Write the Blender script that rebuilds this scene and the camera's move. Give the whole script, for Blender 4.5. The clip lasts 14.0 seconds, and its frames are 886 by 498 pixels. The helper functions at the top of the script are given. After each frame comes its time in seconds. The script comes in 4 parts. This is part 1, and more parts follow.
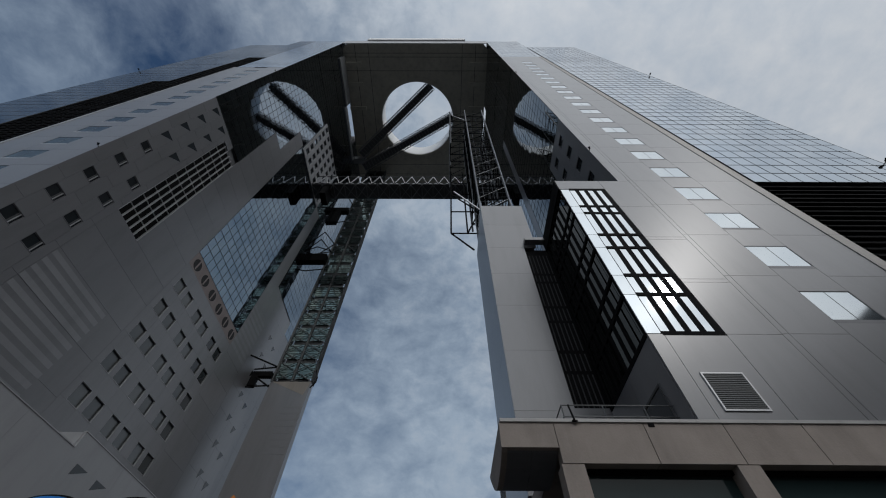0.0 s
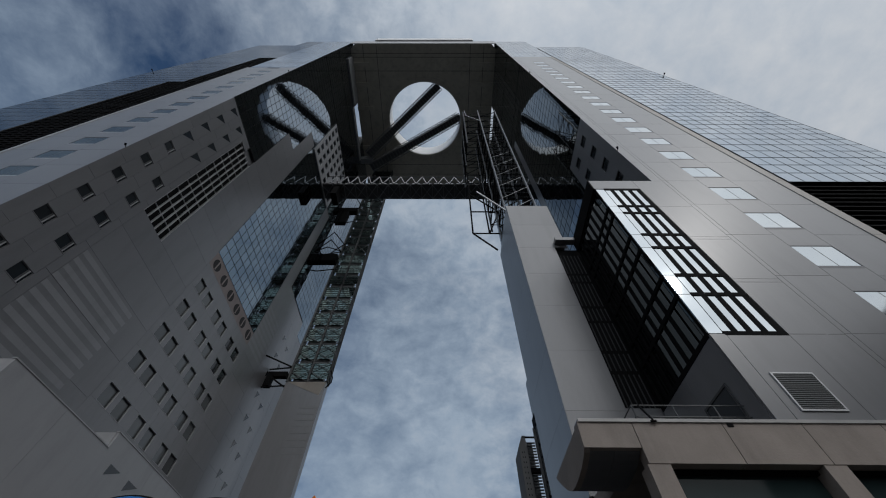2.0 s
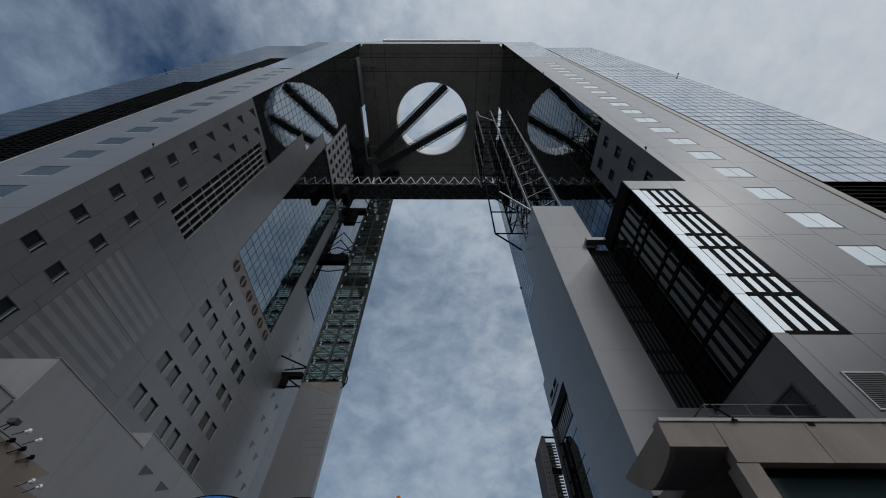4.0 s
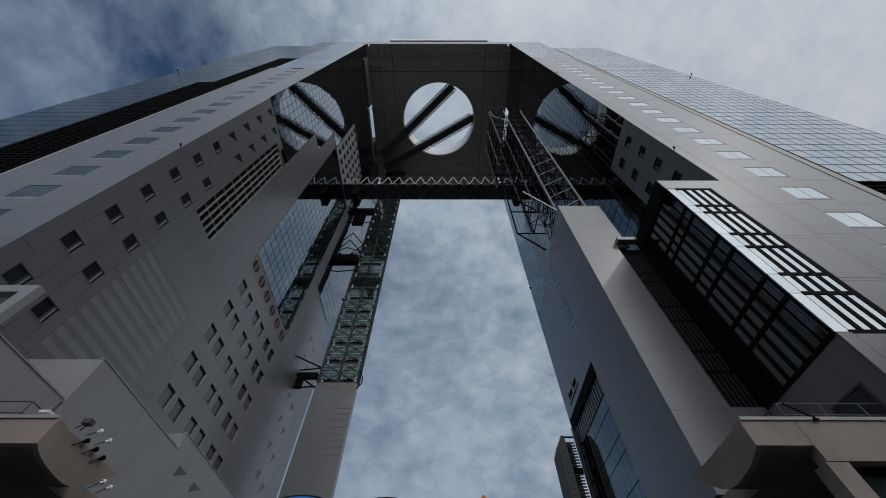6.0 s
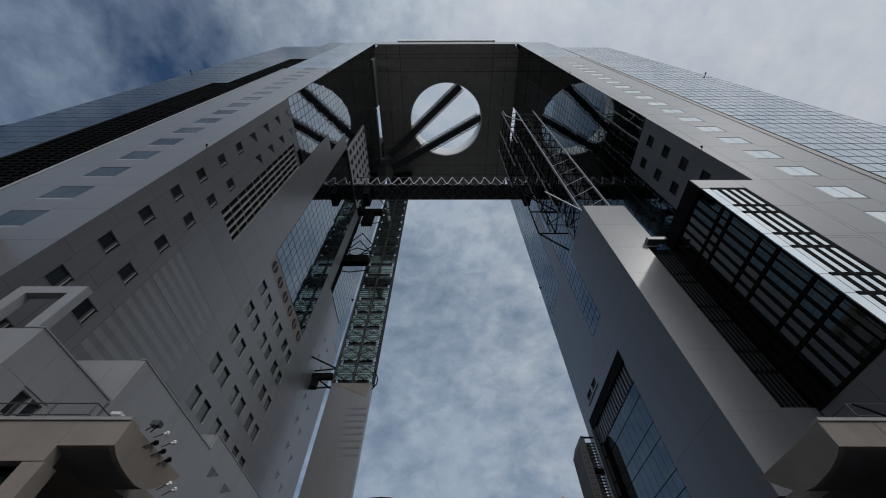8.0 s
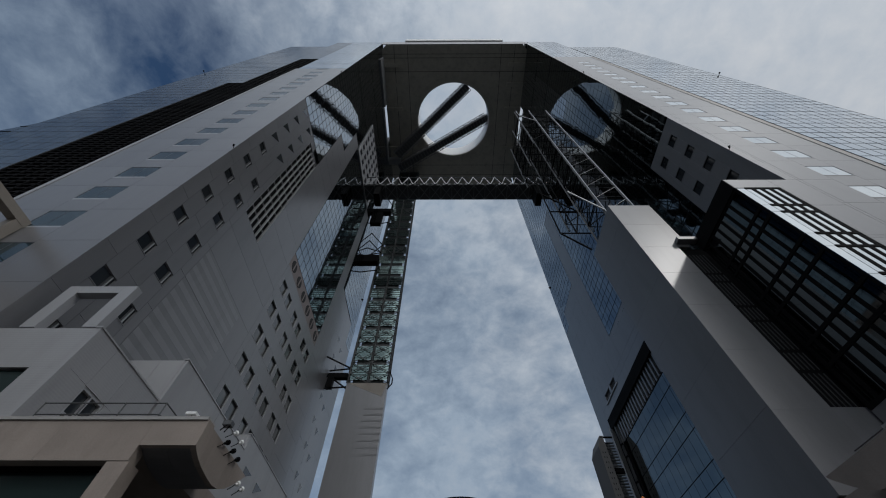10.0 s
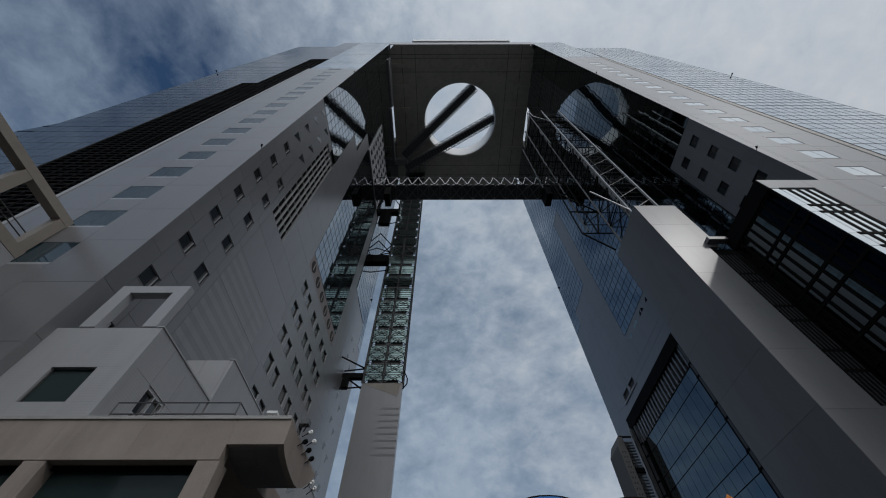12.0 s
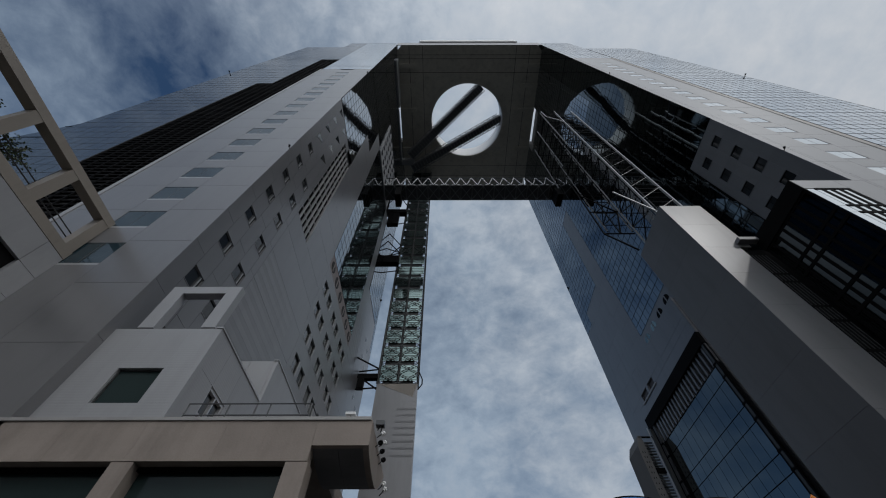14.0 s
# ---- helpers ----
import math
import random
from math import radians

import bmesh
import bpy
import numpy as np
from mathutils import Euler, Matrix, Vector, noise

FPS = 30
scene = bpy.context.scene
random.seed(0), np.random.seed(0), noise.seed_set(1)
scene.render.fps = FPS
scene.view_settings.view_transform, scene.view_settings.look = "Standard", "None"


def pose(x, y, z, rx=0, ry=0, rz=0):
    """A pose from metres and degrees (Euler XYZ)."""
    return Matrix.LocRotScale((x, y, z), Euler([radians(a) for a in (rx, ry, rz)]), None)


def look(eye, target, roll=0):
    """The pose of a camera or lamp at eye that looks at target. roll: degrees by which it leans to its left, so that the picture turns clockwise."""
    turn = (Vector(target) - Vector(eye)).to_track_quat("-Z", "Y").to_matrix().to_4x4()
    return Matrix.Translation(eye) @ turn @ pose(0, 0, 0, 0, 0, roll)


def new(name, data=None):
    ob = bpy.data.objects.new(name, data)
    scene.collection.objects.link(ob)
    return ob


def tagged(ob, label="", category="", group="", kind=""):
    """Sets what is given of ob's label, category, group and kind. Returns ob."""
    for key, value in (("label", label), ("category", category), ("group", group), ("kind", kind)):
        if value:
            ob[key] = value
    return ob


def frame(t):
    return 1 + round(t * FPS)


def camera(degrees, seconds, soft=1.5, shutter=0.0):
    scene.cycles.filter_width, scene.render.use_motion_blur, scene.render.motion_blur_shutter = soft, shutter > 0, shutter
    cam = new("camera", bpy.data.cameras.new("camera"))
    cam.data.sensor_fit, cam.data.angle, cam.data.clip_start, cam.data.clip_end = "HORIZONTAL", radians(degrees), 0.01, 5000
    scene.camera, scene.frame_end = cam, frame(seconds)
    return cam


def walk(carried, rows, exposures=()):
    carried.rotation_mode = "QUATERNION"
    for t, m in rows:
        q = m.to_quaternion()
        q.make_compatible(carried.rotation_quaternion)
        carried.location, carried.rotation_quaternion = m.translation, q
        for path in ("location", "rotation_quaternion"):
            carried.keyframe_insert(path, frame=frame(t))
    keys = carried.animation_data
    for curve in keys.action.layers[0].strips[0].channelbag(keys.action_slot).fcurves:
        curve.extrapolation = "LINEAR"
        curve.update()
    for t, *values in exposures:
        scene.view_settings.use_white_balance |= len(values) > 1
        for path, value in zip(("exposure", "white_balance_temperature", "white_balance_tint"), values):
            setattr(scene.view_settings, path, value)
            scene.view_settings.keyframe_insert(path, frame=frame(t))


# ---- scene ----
cam = camera(101.5, 14.0, soft=1.1)
PATH = [
    (0, (11.455, -13.446, 1.808), (11.444, -12.311, 3.455), 0.7),
    (0.5, (10.692, -13.435, 1.842), (10.68, -12.3, 3.489), 0.7),
    (1, (9.984, -13.413, 1.823), (9.971, -12.278, 3.47), 0.8),
    (1.5, (9.212, -13.413, 1.802), (9.199, -12.279, 3.449), 0.8),
    (2, (8.454, -13.429, 1.798), (8.442, -12.295, 3.445), 0.7),
    (2.5, (7.689, -13.43, 1.788), (7.677, -12.296, 3.435), 0.7),
    (3, (6.928, -13.429, 1.761), (6.916, -12.295, 3.409), 0.7),
    (5.5, (2.865, -13.407, 1.733), (2.86, -12.275, 3.382), 0.3),
    (6, (2.128, -13.395, 1.723), (2.123, -12.263, 3.372), 0.3),
    (6.5, (1.407, -13.363, 1.751), (1.401, -12.233, 3.401), 0.3),
    (7, (0.675, -13.374, 1.766), (0.668, -12.243, 3.416), 0.2),
    (7.5, (-0.046, -13.341, 1.79), (-0.053, -12.211, 3.44), 0.3),
    (8, (-0.745, -13.349, 1.788), (-0.753, -12.218, 3.438), 0.3),
    (10.3, (-4.202, -13.369, 1.751), (-4.211, -12.238, 3.4), 0.3),
    (10.5, (-4.554, -13.365, 1.738), (-4.56, -12.235, 3.388), 0.2),
    (11, (-5.377, -13.385, 1.723), (-5.381, -12.255, 3.373), 0.1),
    (11.5, (-6.144, -13.397, 1.706), (-6.148, -12.267, 3.356), 0.1),
    (12, (-6.937, -13.386, 1.695), (-6.939, -12.256, 3.345), 0.0),
    (12.5, (-7.75, -13.368, 1.718), (-7.752, -12.239, 3.368), 0.0),
    (13, (-8.581, -13.356, 1.709), (-8.58, -12.228, 3.361), -0.2),
    (13.5, (-9.313, -13.394, 1.705), (-9.311, -12.264, 3.356), -0.1),
    (14, (-10.084, -13.389, 1.71), (-10.082, -12.261, 3.361), -0.2),
]
walk(cam, [(t, look(eye, target, roll)) for t, eye, target, roll in PATH])

# ---- world, sun ----
SUN_DIR = Vector((12.2, -13.4, 15.2)).normalized()
world = bpy.data.worlds.new("sky")
scene.world = world
world.use_nodes = True
wn, wl = world.node_tree.nodes, world.node_tree.links
wn.clear()
w_out = wn.new("ShaderNodeOutputWorld")
w_bg = wn.new("ShaderNodeBackground")
w_sky = wn.new("ShaderNodeTexSky")
w_sky.sky_type = "NISHITA"
w_sky.sun_disc = False
w_sky.sun_elevation = math.asin(SUN_DIR.z)
w_sky.sun_rotation = math.atan2(SUN_DIR.x, SUN_DIR.y)
w_sky.air_density, w_sky.dust_density, w_sky.ozone_density = 1.0, 1.5, 1.5
w_dim = wn.new("ShaderNodeMix")
w_dim.data_type, w_dim.blend_type = "RGBA", "MULTIPLY"
w_dim.inputs["Factor"].default_value = 1.0
w_dim.inputs["B"].default_value = (0.29, 0.44, 0.56, 1)


def wmath(op, a, b, c=None):
    m = wn.new("ShaderNodeMath")
    m.operation = op
    for k, v in enumerate((a, b, c)):
        if v is None:
            continue
        if isinstance(v, (int, float)):
            m.inputs[k].default_value = v
        else:
            wl.new(v, m.inputs[k])
    return m.outputs[0]


w_tc = wn.new("ShaderNodeTexCoord")
w_map = wn.new("ShaderNodeMapping")
w_map.inputs["Scale"].default_value = (1.0, 1.0, 1.5)
w_map.inputs["Location"].default_value = (0.35, 0.1, 0.2)
wl.new(w_tc.outputs["Generated"], w_map.inputs["Vector"])


def wnoise(scale, detail, rough):
    n = wn.new("ShaderNodeTexNoise")
    n.inputs["Scale"].default_value, n.inputs["Detail"].default_value, n.inputs["Roughness"].default_value = scale, detail, rough
    n.inputs["Distortion"].default_value = 0.25
    wl.new(w_map.outputs["Vector"], n.inputs["Vector"])
    return n.outputs["Fac"]


# the cloud veil thickens and brightens towards the sun's side of the sky
w_dot = wn.new("ShaderNodeVectorMath")
w_dot.operation = "DOT_PRODUCT"
w_dot.inputs[1].default_value = (0.80, -0.28, 0.36)
wl.new(w_tc.outputs["Generated"], w_dot.inputs[0])
side_fac = w_dot.outputs["Value"]
w_big, w_mid, w_fine = wnoise(1.9, 6.0, 0.5), wnoise(5.0, 8.0, 0.6), wnoise(14.0, 7.0, 0.62)
cover = wmath("MULTIPLY_ADD", w_mid, 0.38, wmath("MULTIPLY", w_big, 0.44))
cover = wmath("MULTIPLY_ADD", w_fine, 0.28, cover)
cover = wmath("MULTIPLY_ADD", side_fac, 0.44, cover)
w_sep = wn.new("ShaderNodeSeparateXYZ")
wl.new(w_tc.outputs["Generated"], w_sep.inputs["Vector"])
height = w_sep.outputs["Z"]
# thicker cloud overhead than halfway up
zenith = wn.new("ShaderNodeMapRange")
zenith.interpolation_type = "SMOOTHSTEP"
zenith.inputs["From Min"].default_value, zenith.inputs["From Max"].default_value = 0.72, 1.0
wl.new(height, zenith.inputs["Value"])
overhead = zenith.outputs["Result"]
cover = wmath("ADD", wmath("MULTIPLY", height, -0.34), wmath("ADD", cover, 0.265))
cover = wmath("MULTIPLY_ADD", overhead, 0.15, cover)


def cloud_bank(direction, width, amount):
    """A thicker (or thinner) stretch of cloud round a direction of the sky."""
    global cover
    d = wn.new("ShaderNodeVectorMath")
    d.operation = "DOT_PRODUCT"
    d.inputs[1].default_value = Vector(direction).normalized()
    wl.new(w_tc.outputs["Generated"], d.inputs[0])
    r = wn.new("ShaderNodeMapRange")
    r.interpolation_type = "SMOOTHSTEP"
    r.inputs["From Min"].default_value, r.inputs["From Max"].default_value = math.cos(radians(width)), 1.0
    r.inputs["To Max"].default_value = amount
    wl.new(d.outputs["Value"], r.inputs["Value"])
    cover = wmath("ADD", r.outputs["Result"], cover)


cloud_bank((-0.74, 0.12, 0.66), 14, 0.16)
cloud_bank((-0.57, 0.05, 0.82), 32, -0.08)
cloud_bank((-0.08, 0.62, 0.78), 18, 0.09)
cloud_bank((-0.09, 0.90, 0.43), 18, 0.12)
w_r1 = wn.new("ShaderNodeValToRGB")
w_r1.color_ramp.elements[0].position, w_r1.color_ramp.elements[1].position = 0.32, 0.76
wl.new(cover, w_r1.inputs["Fac"])
bright = wmath("MULTIPLY_ADD", w_fine, 0.36, wmath("MULTIPLY", w_mid, 0.24))
bright = wmath("MULTIPLY_ADD", side_fac, 0.31, bright)
bright = wmath("MULTIPLY_ADD", overhead, 0.06, bright)
bright = wmath("ADD", wmath("MULTIPLY", height, -0.12), wmath("ADD", bright, 0.175))
# unseen glow added to the southern sky, behind the viewer, to brighten the fronts
w_south = wn.new("ShaderNodeVectorMath")
w_south.operation = "DOT_PRODUCT"
w_south.inputs[1].default_value = Vector((0.1, -0.8, 0.6)).normalized()
wl.new(w_tc.outputs["Generated"], w_south.inputs[0])
south = wmath("POWER", wmath("MAXIMUM", w_south.outputs["Value"], 0.0), 5.0)
# glare of the veiled sun
w_glare = wn.new("ShaderNodeVectorMath")
w_glare.operation = "DOT_PRODUCT"
w_glare.inputs[1].default_value = SUN_DIR
wl.new(w_tc.outputs["Generated"], w_glare.inputs[0])
glare = wmath("MULTIPLY", wmath("POWER", wmath("MAXIMUM", w_glare.outputs["Value"], 0.0), 5.0), 0.5)
glare = wmath("MULTIPLY_ADD", south, 10.5, glare)
glare = wmath("MULTIPLY", glare, wmath("MULTIPLY_ADD", w_mid, 1.0, 0.5))
w_r2 = wn.new("ShaderNodeValToRGB")
w_r2.color_ramp.elements[0].position, w_r2.color_ramp.elements[1].position = 0.0, 0.72
w_r2.color_ramp.elements[0].color, w_r2.color_ramp.elements[1].color = (1.3, 1.85, 2.6, 1), (5.2, 5.5, 5.9, 1)
w_r2.color_ramp.elements.new(0.40).color = (2.95, 3.7, 4.65, 1)
wl.new(bright, w_r2.inputs["Fac"])
w_mix = wn.new("ShaderNodeMix")
w_mix.data_type = "RGBA"
wl.new(w_sky.outputs["Color"], w_dim.inputs["A"])
wl.new(w_r1.outputs["Color"], w_mix.inputs["Factor"])
wl.new(w_dim.outputs["Result"], w_mix.inputs["A"])
wl.new(w_r2.outputs["Color"], w_mix.inputs["B"])
w_add = wn.new("ShaderNodeMix")
w_add.data_type, w_add.blend_type = "RGBA", "ADD"
w_add.inputs["Factor"].default_value = 1.0
wl.new(w_mix.outputs["Result"], w_add.inputs["A"])
wl.new(glare, w_add.inputs["B"])
wl.new(w_add.outputs["Result"], w_bg.inputs["Color"])
w_bg.inputs["Strength"].default_value = 0.097
wl.new(w_bg.outputs["Background"], w_out.inputs["Surface"])
sun = new("sun", bpy.data.lights.new("sun", "SUN"))
sun.data.energy, sun.data.angle, sun.data.color = 0.29, radians(2.2), (1.0, 0.98, 0.95)
sun.matrix_world = look(SUN_DIR * 300, (0, 0, 0))


# ---- materials ----
def material(name, base, rough=0.5, metal=0.0, noise_scale=0.6, vary=0.12, bump=0.0, bump_scale=20.0, island=0.0, obj=0.0, streak=False, stain=0.0, ribs=0.0, spec=0.5, coat=0.0):
    m = bpy.data.materials.new(name)
    m.use_nodes = True
    n, l = m.node_tree.nodes, m.node_tree.links
    b = n["Principled BSDF"]
    b.inputs["Metallic"].default_value = metal
    b.inputs["Specular IOR Level"].default_value = spec
    b.inputs["Coat Weight"].default_value, b.inputs["Coat Roughness"].default_value = coat, 0.3
    geo = n.new("ShaderNodeNewGeometry")
    mapn = n.new("ShaderNodeMapping")
    mapn.inputs["Scale"].default_value = (1.0, 1.0, 0.15) if streak else (1, 1, 1)
    l.new(geo.outputs["Position"], mapn.inputs["Vector"])
    big = n.new("ShaderNodeTexNoise")
    big.inputs["Scale"].default_value, big.inputs["Detail"].default_value = noise_scale, 6.0
    l.new(mapn.outputs["Vector"], big.inputs["Vector"])
    fine = n.new("ShaderNodeTexNoise")
    fine.inputs["Scale"].default_value, fine.inputs["Detail"].default_value = bump_scale, 4.0
    l.new(geo.outputs["Position"], fine.inputs["Vector"])
    v = n.new("ShaderNodeMath")
    v.operation = "MULTIPLY_ADD"
    v.inputs[1].default_value, v.inputs[2].default_value = 2 * vary, 1 - vary
    l.new(big.outputs["Fac"], v.inputs[0])
    last = v.outputs[0]
    f = n.new("ShaderNodeMath")
    f.operation = "MULTIPLY_ADD"
    f.inputs[1].default_value = vary * 0.6
    l.new(fine.outputs["Fac"], f.inputs[0])
    l.new(last, f.inputs[2])
    last = f.outputs[0]
    for amount, source in ((island, "i"), (obj, "o")):
        if amount:
            src = geo.outputs["Random Per Island"] if source == "i" else n.new("ShaderNodeObjectInfo").outputs["Random"]
            a = n.new("ShaderNodeMath")
            a.operation = "MULTIPLY_ADD"
            a.inputs[1].default_value = amount
            l.new(src, a.inputs[0])
            l.new(last, a.inputs[2])
            last = a.outputs[0]
    if stain:
        sm = n.new("ShaderNodeMapping")
        sm.inputs["Scale"].default_value = (0.7, 0.7, 0.14)
        l.new(geo.outputs["Position"], sm.inputs["Vector"])
        sn = n.new("ShaderNodeTexNoise")
        sn.inputs["Scale"].default_value, sn.inputs["Detail"].default_value, sn.inputs["Roughness"].default_value = 1.0, 7.0, 0.65
        l.new(sm.outputs["Vector"], sn.inputs["Vector"])
        sr = n.new("ShaderNodeMapRange")
        sr.inputs["From Min"].default_value, sr.inputs["From Max"].default_value = 0.48, 0.72
        sr.inputs["To Min"].default_value, sr.inputs["To Max"].default_value = 0.0, stain
        l.new(sn.outputs["Fac"], sr.inputs["Value"])
        sub = n.new("ShaderNodeMath")
        sub.operation = "SUBTRACT"
        l.new(last, sub.inputs[0])
        l.new(sr.outputs["Result"], sub.inputs[1])
        last = sub.outputs[0]
    c = n.new("ShaderNodeMix")
    c.data_type, c.blend_type = "RGBA", "MULTIPLY"
    c.inputs["Factor"].default_value = 1.0
    c.inputs["A"].default_value = (*base, 1)
    l.new(last, c.inputs["B"])
    l.new(c.outputs["Result"], b.inputs["Base Color"])
    r = n.new("ShaderNodeMath")
    r.operation = "MULTIPLY_ADD"
    r.inputs[1].default_value, r.inputs[2].default_value = rough * 0.3, rough * 0.85
    l.new(big.outputs["Fac"], r.inputs[0])
    l.new(r.outputs[0], b.inputs["Roughness"])
    if ribs:
        wv = n.new("ShaderNodeTexWave")
        wv.bands_direction = "Z"
        wv.inputs["Scale"].default_value = 0.314 / ribs
        l.new(geo.outputs["Position"], wv.inputs["Vector"])
        bw = n.new("ShaderNodeBump")
        bw.inputs["Strength"].default_value, bw.inputs["Distance"].default_value = 0.08, 0.02
        l.new(wv.outputs["Fac"], bw.inputs["Height"])
        l.new(bw.outputs["Normal"], b.inputs["Normal"])
    if bump:
        bp = n.new("ShaderNodeBump")
        bp.inputs["Strength"].default_value, bp.inputs["Distance"].default_value = bump, 0.02
        l.new(fine.outputs["Fac"], bp.inputs["Height"])
        l.new(bp.outputs["Normal"], b.inputs["Normal"])
    return m


PANEL = material("aluminium_panel", (0.143, 0.142, 0.148), 0.34, 0.1, 0.25, 0.12, obj=0.09, streak=True, stain=0.16, spec=0.85, coat=0.32)
PANEL_BEIGE = material("beige_panel", (0.245, 0.218, 0.188), 0.55, 0.0, 0.4, 0.14, obj=0.06, streak=True, stain=0.2)
TRIM = material("pale_trim", (0.36, 0.335, 0.305), 0.5, 0.05, 0.4, 0.12, obj=0.08, stain=0.2)
PANEL_PALE = material("pale_panel", (0.305, 0.308, 0.318), 0.42, 0.05, 0.3, 0.10, obj=0.05, stain=0.12, spec=0.8)
PANEL_RIBBED = material("ribbed_panel", (0.305, 0.308, 0.318), 0.42, 0.05, 0.3, 0.10, obj=0.05, stain=0.12, ribs=0.13, spec=0.8)
# paler copy of PANEL, for ribs and for sunlight reflected onto the wall
RIB_AND_LIGHT = material("rib_and_light_strip", (0.215, 0.216, 0.224), 0.42, 0.1, 0.25, 0.12, obj=0.05, streak=True, stain=0.14, spec=0.8)
PANEL_ROSE = material("rose_grey_panel", (0.222, 0.187, 0.178), 0.55, 0.0, 0.4, 0.14, obj=0.06, streak=True, stain=0.2)
JOINT = material("joint_backing", (0.11, 0.11, 0.115), 0.8)
CONCRETE = material("concrete", (0.265, 0.225, 0.197), 0.8, 0.0, 0.8, 0.3, 0.25, 14.0, obj=0.10, stain=0.28)
MIRROR = material("mirror_glass", (0.38, 0.44, 0.50), 0.03, 1.0, 0.1, 0.05, island=0.10)
MIRROR_DARK = material("dark_mirror_glass", (0.27, 0.31, 0.35), 0.03, 1.0, 0.1, 0.05, island=0.08)
WINDOW = material("window_glass", (0.03, 0.035, 0.04), 0.04, 0.0, 0.1, 0.05)
WINDOW.node_tree.nodes["Principled BSDF"].inputs["Specular IOR Level"].default_value = 0.45
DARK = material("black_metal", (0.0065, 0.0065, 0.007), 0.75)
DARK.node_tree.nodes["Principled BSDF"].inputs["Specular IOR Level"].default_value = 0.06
STEEL = material("dark_steel", (0.085, 0.088, 0.09), 0.5, 0.4, 1.0, 0.2)
STEEL_PALE = material("pale_steel", (0.45, 0.45, 0.46), 0.4, 0.5, 1.0, 0.15)
COPING = material("coping_metal", (0.34, 0.33, 0.32), 0.5, 0.1, 0.6, 0.2, stain=0.2)
SOFFIT = material("soffit_panel", (0.5, 0.475, 0.41), 0.6, 0.1, 0.2, 0.2, obj=0.1, stain=0.25)
WHITE = material("white_paint", (0.84, 0.84, 0.83), 0.5, 0.0, 0.3, 0.08)
TEAL = material("teal_glass", (0.165, 0.21, 0.25), 0.03, 1.0, 0.1, 0.05, island=0.10)
# bay side panes: the dark column's reflection put into the colour
BAY_SIDE_GLASS = material("dark_reflection_glass", (0.14, 0.158, 0.16), 0.04, 1.0, 0.1, 0.05, obj=0.12)
SHAFT_GLASS = material("green_glass", (0.17, 0.23, 0.225), 0.08, 0.9, 0.1, 0.05, obj=0.3)
DARK_PANEL = material("dark_panel", (0.17, 0.17, 0.178), 0.5, 0.2, stain=0.2)
GREY_GLASS = material("grey_glass", (0.016, 0.018, 0.02), 0.05, 0.0, 0.1, 0.05, obj=0.8, spec=0.4)
PALE_GREY_GLASS = material("blind_backed_glass", (0.044, 0.048, 0.05), 0.06, 0.0, 0.4, 0.25, obj=1.1, spec=0.6)
DARK_TEAL = material("dark_teal_glass", (0.105, 0.13, 0.145), 0.03, 1.0, 0.1, 0.05, obj=0.12)
# left tower windows: reflection of the darker sky put into the colour
DIM_GLASS = material("dim_reflection_glass", (0.022, 0.042, 0.055), 0.05, 0.0, 0.1, 0.05, obj=0.15, spec=0.4)
# left curtain glass: a dark copy of MIRROR tinted with the reflected blue sky
BLUE_REFLECTION = material("blue_reflection_glass", (0.022, 0.04, 0.068), 0.03, 0.0, 0.1, 0.05, island=0.10, obj=0.1, spec=0.45)
# right tower windows: same glass, with the bright sky's reflection in its colour
PALE_GLASS = material("bright_reflection_glass", (0.56, 0.60, 0.62), 0.08, 1.0, 0.1, 0.06, obj=0.12)
# bay front panes: brighter than MIRROR, the sunward sky's reflection in their colour
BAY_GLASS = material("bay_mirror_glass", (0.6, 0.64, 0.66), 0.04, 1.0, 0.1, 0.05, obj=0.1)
SHOP_GLASS = material("shop_glass", (0.022, 0.036, 0.036), 0.05, 0.0, 0.2, 0.2, spec=0.14)
PLAIN_WALL = material("plain_grey_wall", (0.16, 0.155, 0.15), 0.85, 0.0, 0.1, 0.25)
BARK = material("bark", (0.07, 0.055, 0.04), 0.9)
LEAF = material("leaf", (0.05, 0.07, 0.03), 0.6, island=0.5)
SLOT = material("slot_recess", (0.19, 0.19, 0.195), 0.6, 0.2)
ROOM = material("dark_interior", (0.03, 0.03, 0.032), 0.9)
PAVING = material("paving", (0.052, 0.05, 0.048), 0.8, 0.0, 0.3, 0.2, 0.2, 8.0)


# ---- builders ----
def bm_box(bm, x0, x1, y0, y1, z0, z1):
    vs = [bm.verts.new((x, y, z)) for x in (x0, x1) for y in (y0, y1) for z in (z0, z1)]
    for f in ((0, 1, 3, 2), (4, 6, 7, 5), (0, 4, 5, 1), (2, 3, 7, 6), (0, 2, 6, 4), (1, 5, 7, 3)):
        bm.faces.new([vs[i] for i in f])


def mesh_of(bm, name, mat, smooth=False):
    bmesh.ops.recalc_face_normals(bm, faces=bm.faces[:])
    me = bpy.data.meshes.new(name)
    bm.to_mesh(me)
    bm.free()
    me.materials.append(mat)
    if smooth:
        me.shade_smooth()
    return me


def part(name, bm, mat, parent=None, label="", smooth=False):
    ob = new(name, mesh_of(bm, name, mat, smooth))
    if parent:
        ob.parent = parent
    if label:
        ob["label"] = label
    return ob


def thing(name, label, category, group="", kind=""):
    return tagged(new(name), label, category, group, kind)


# A face of a building: u runs along it, d stands out from it.
def front(u, z, d):
    return (u, -d, z)


def inner_left(u, z, d):
    return (-27 + d, u, z)


def inner_right(u, z, d):
    return (27 - d, u, z)


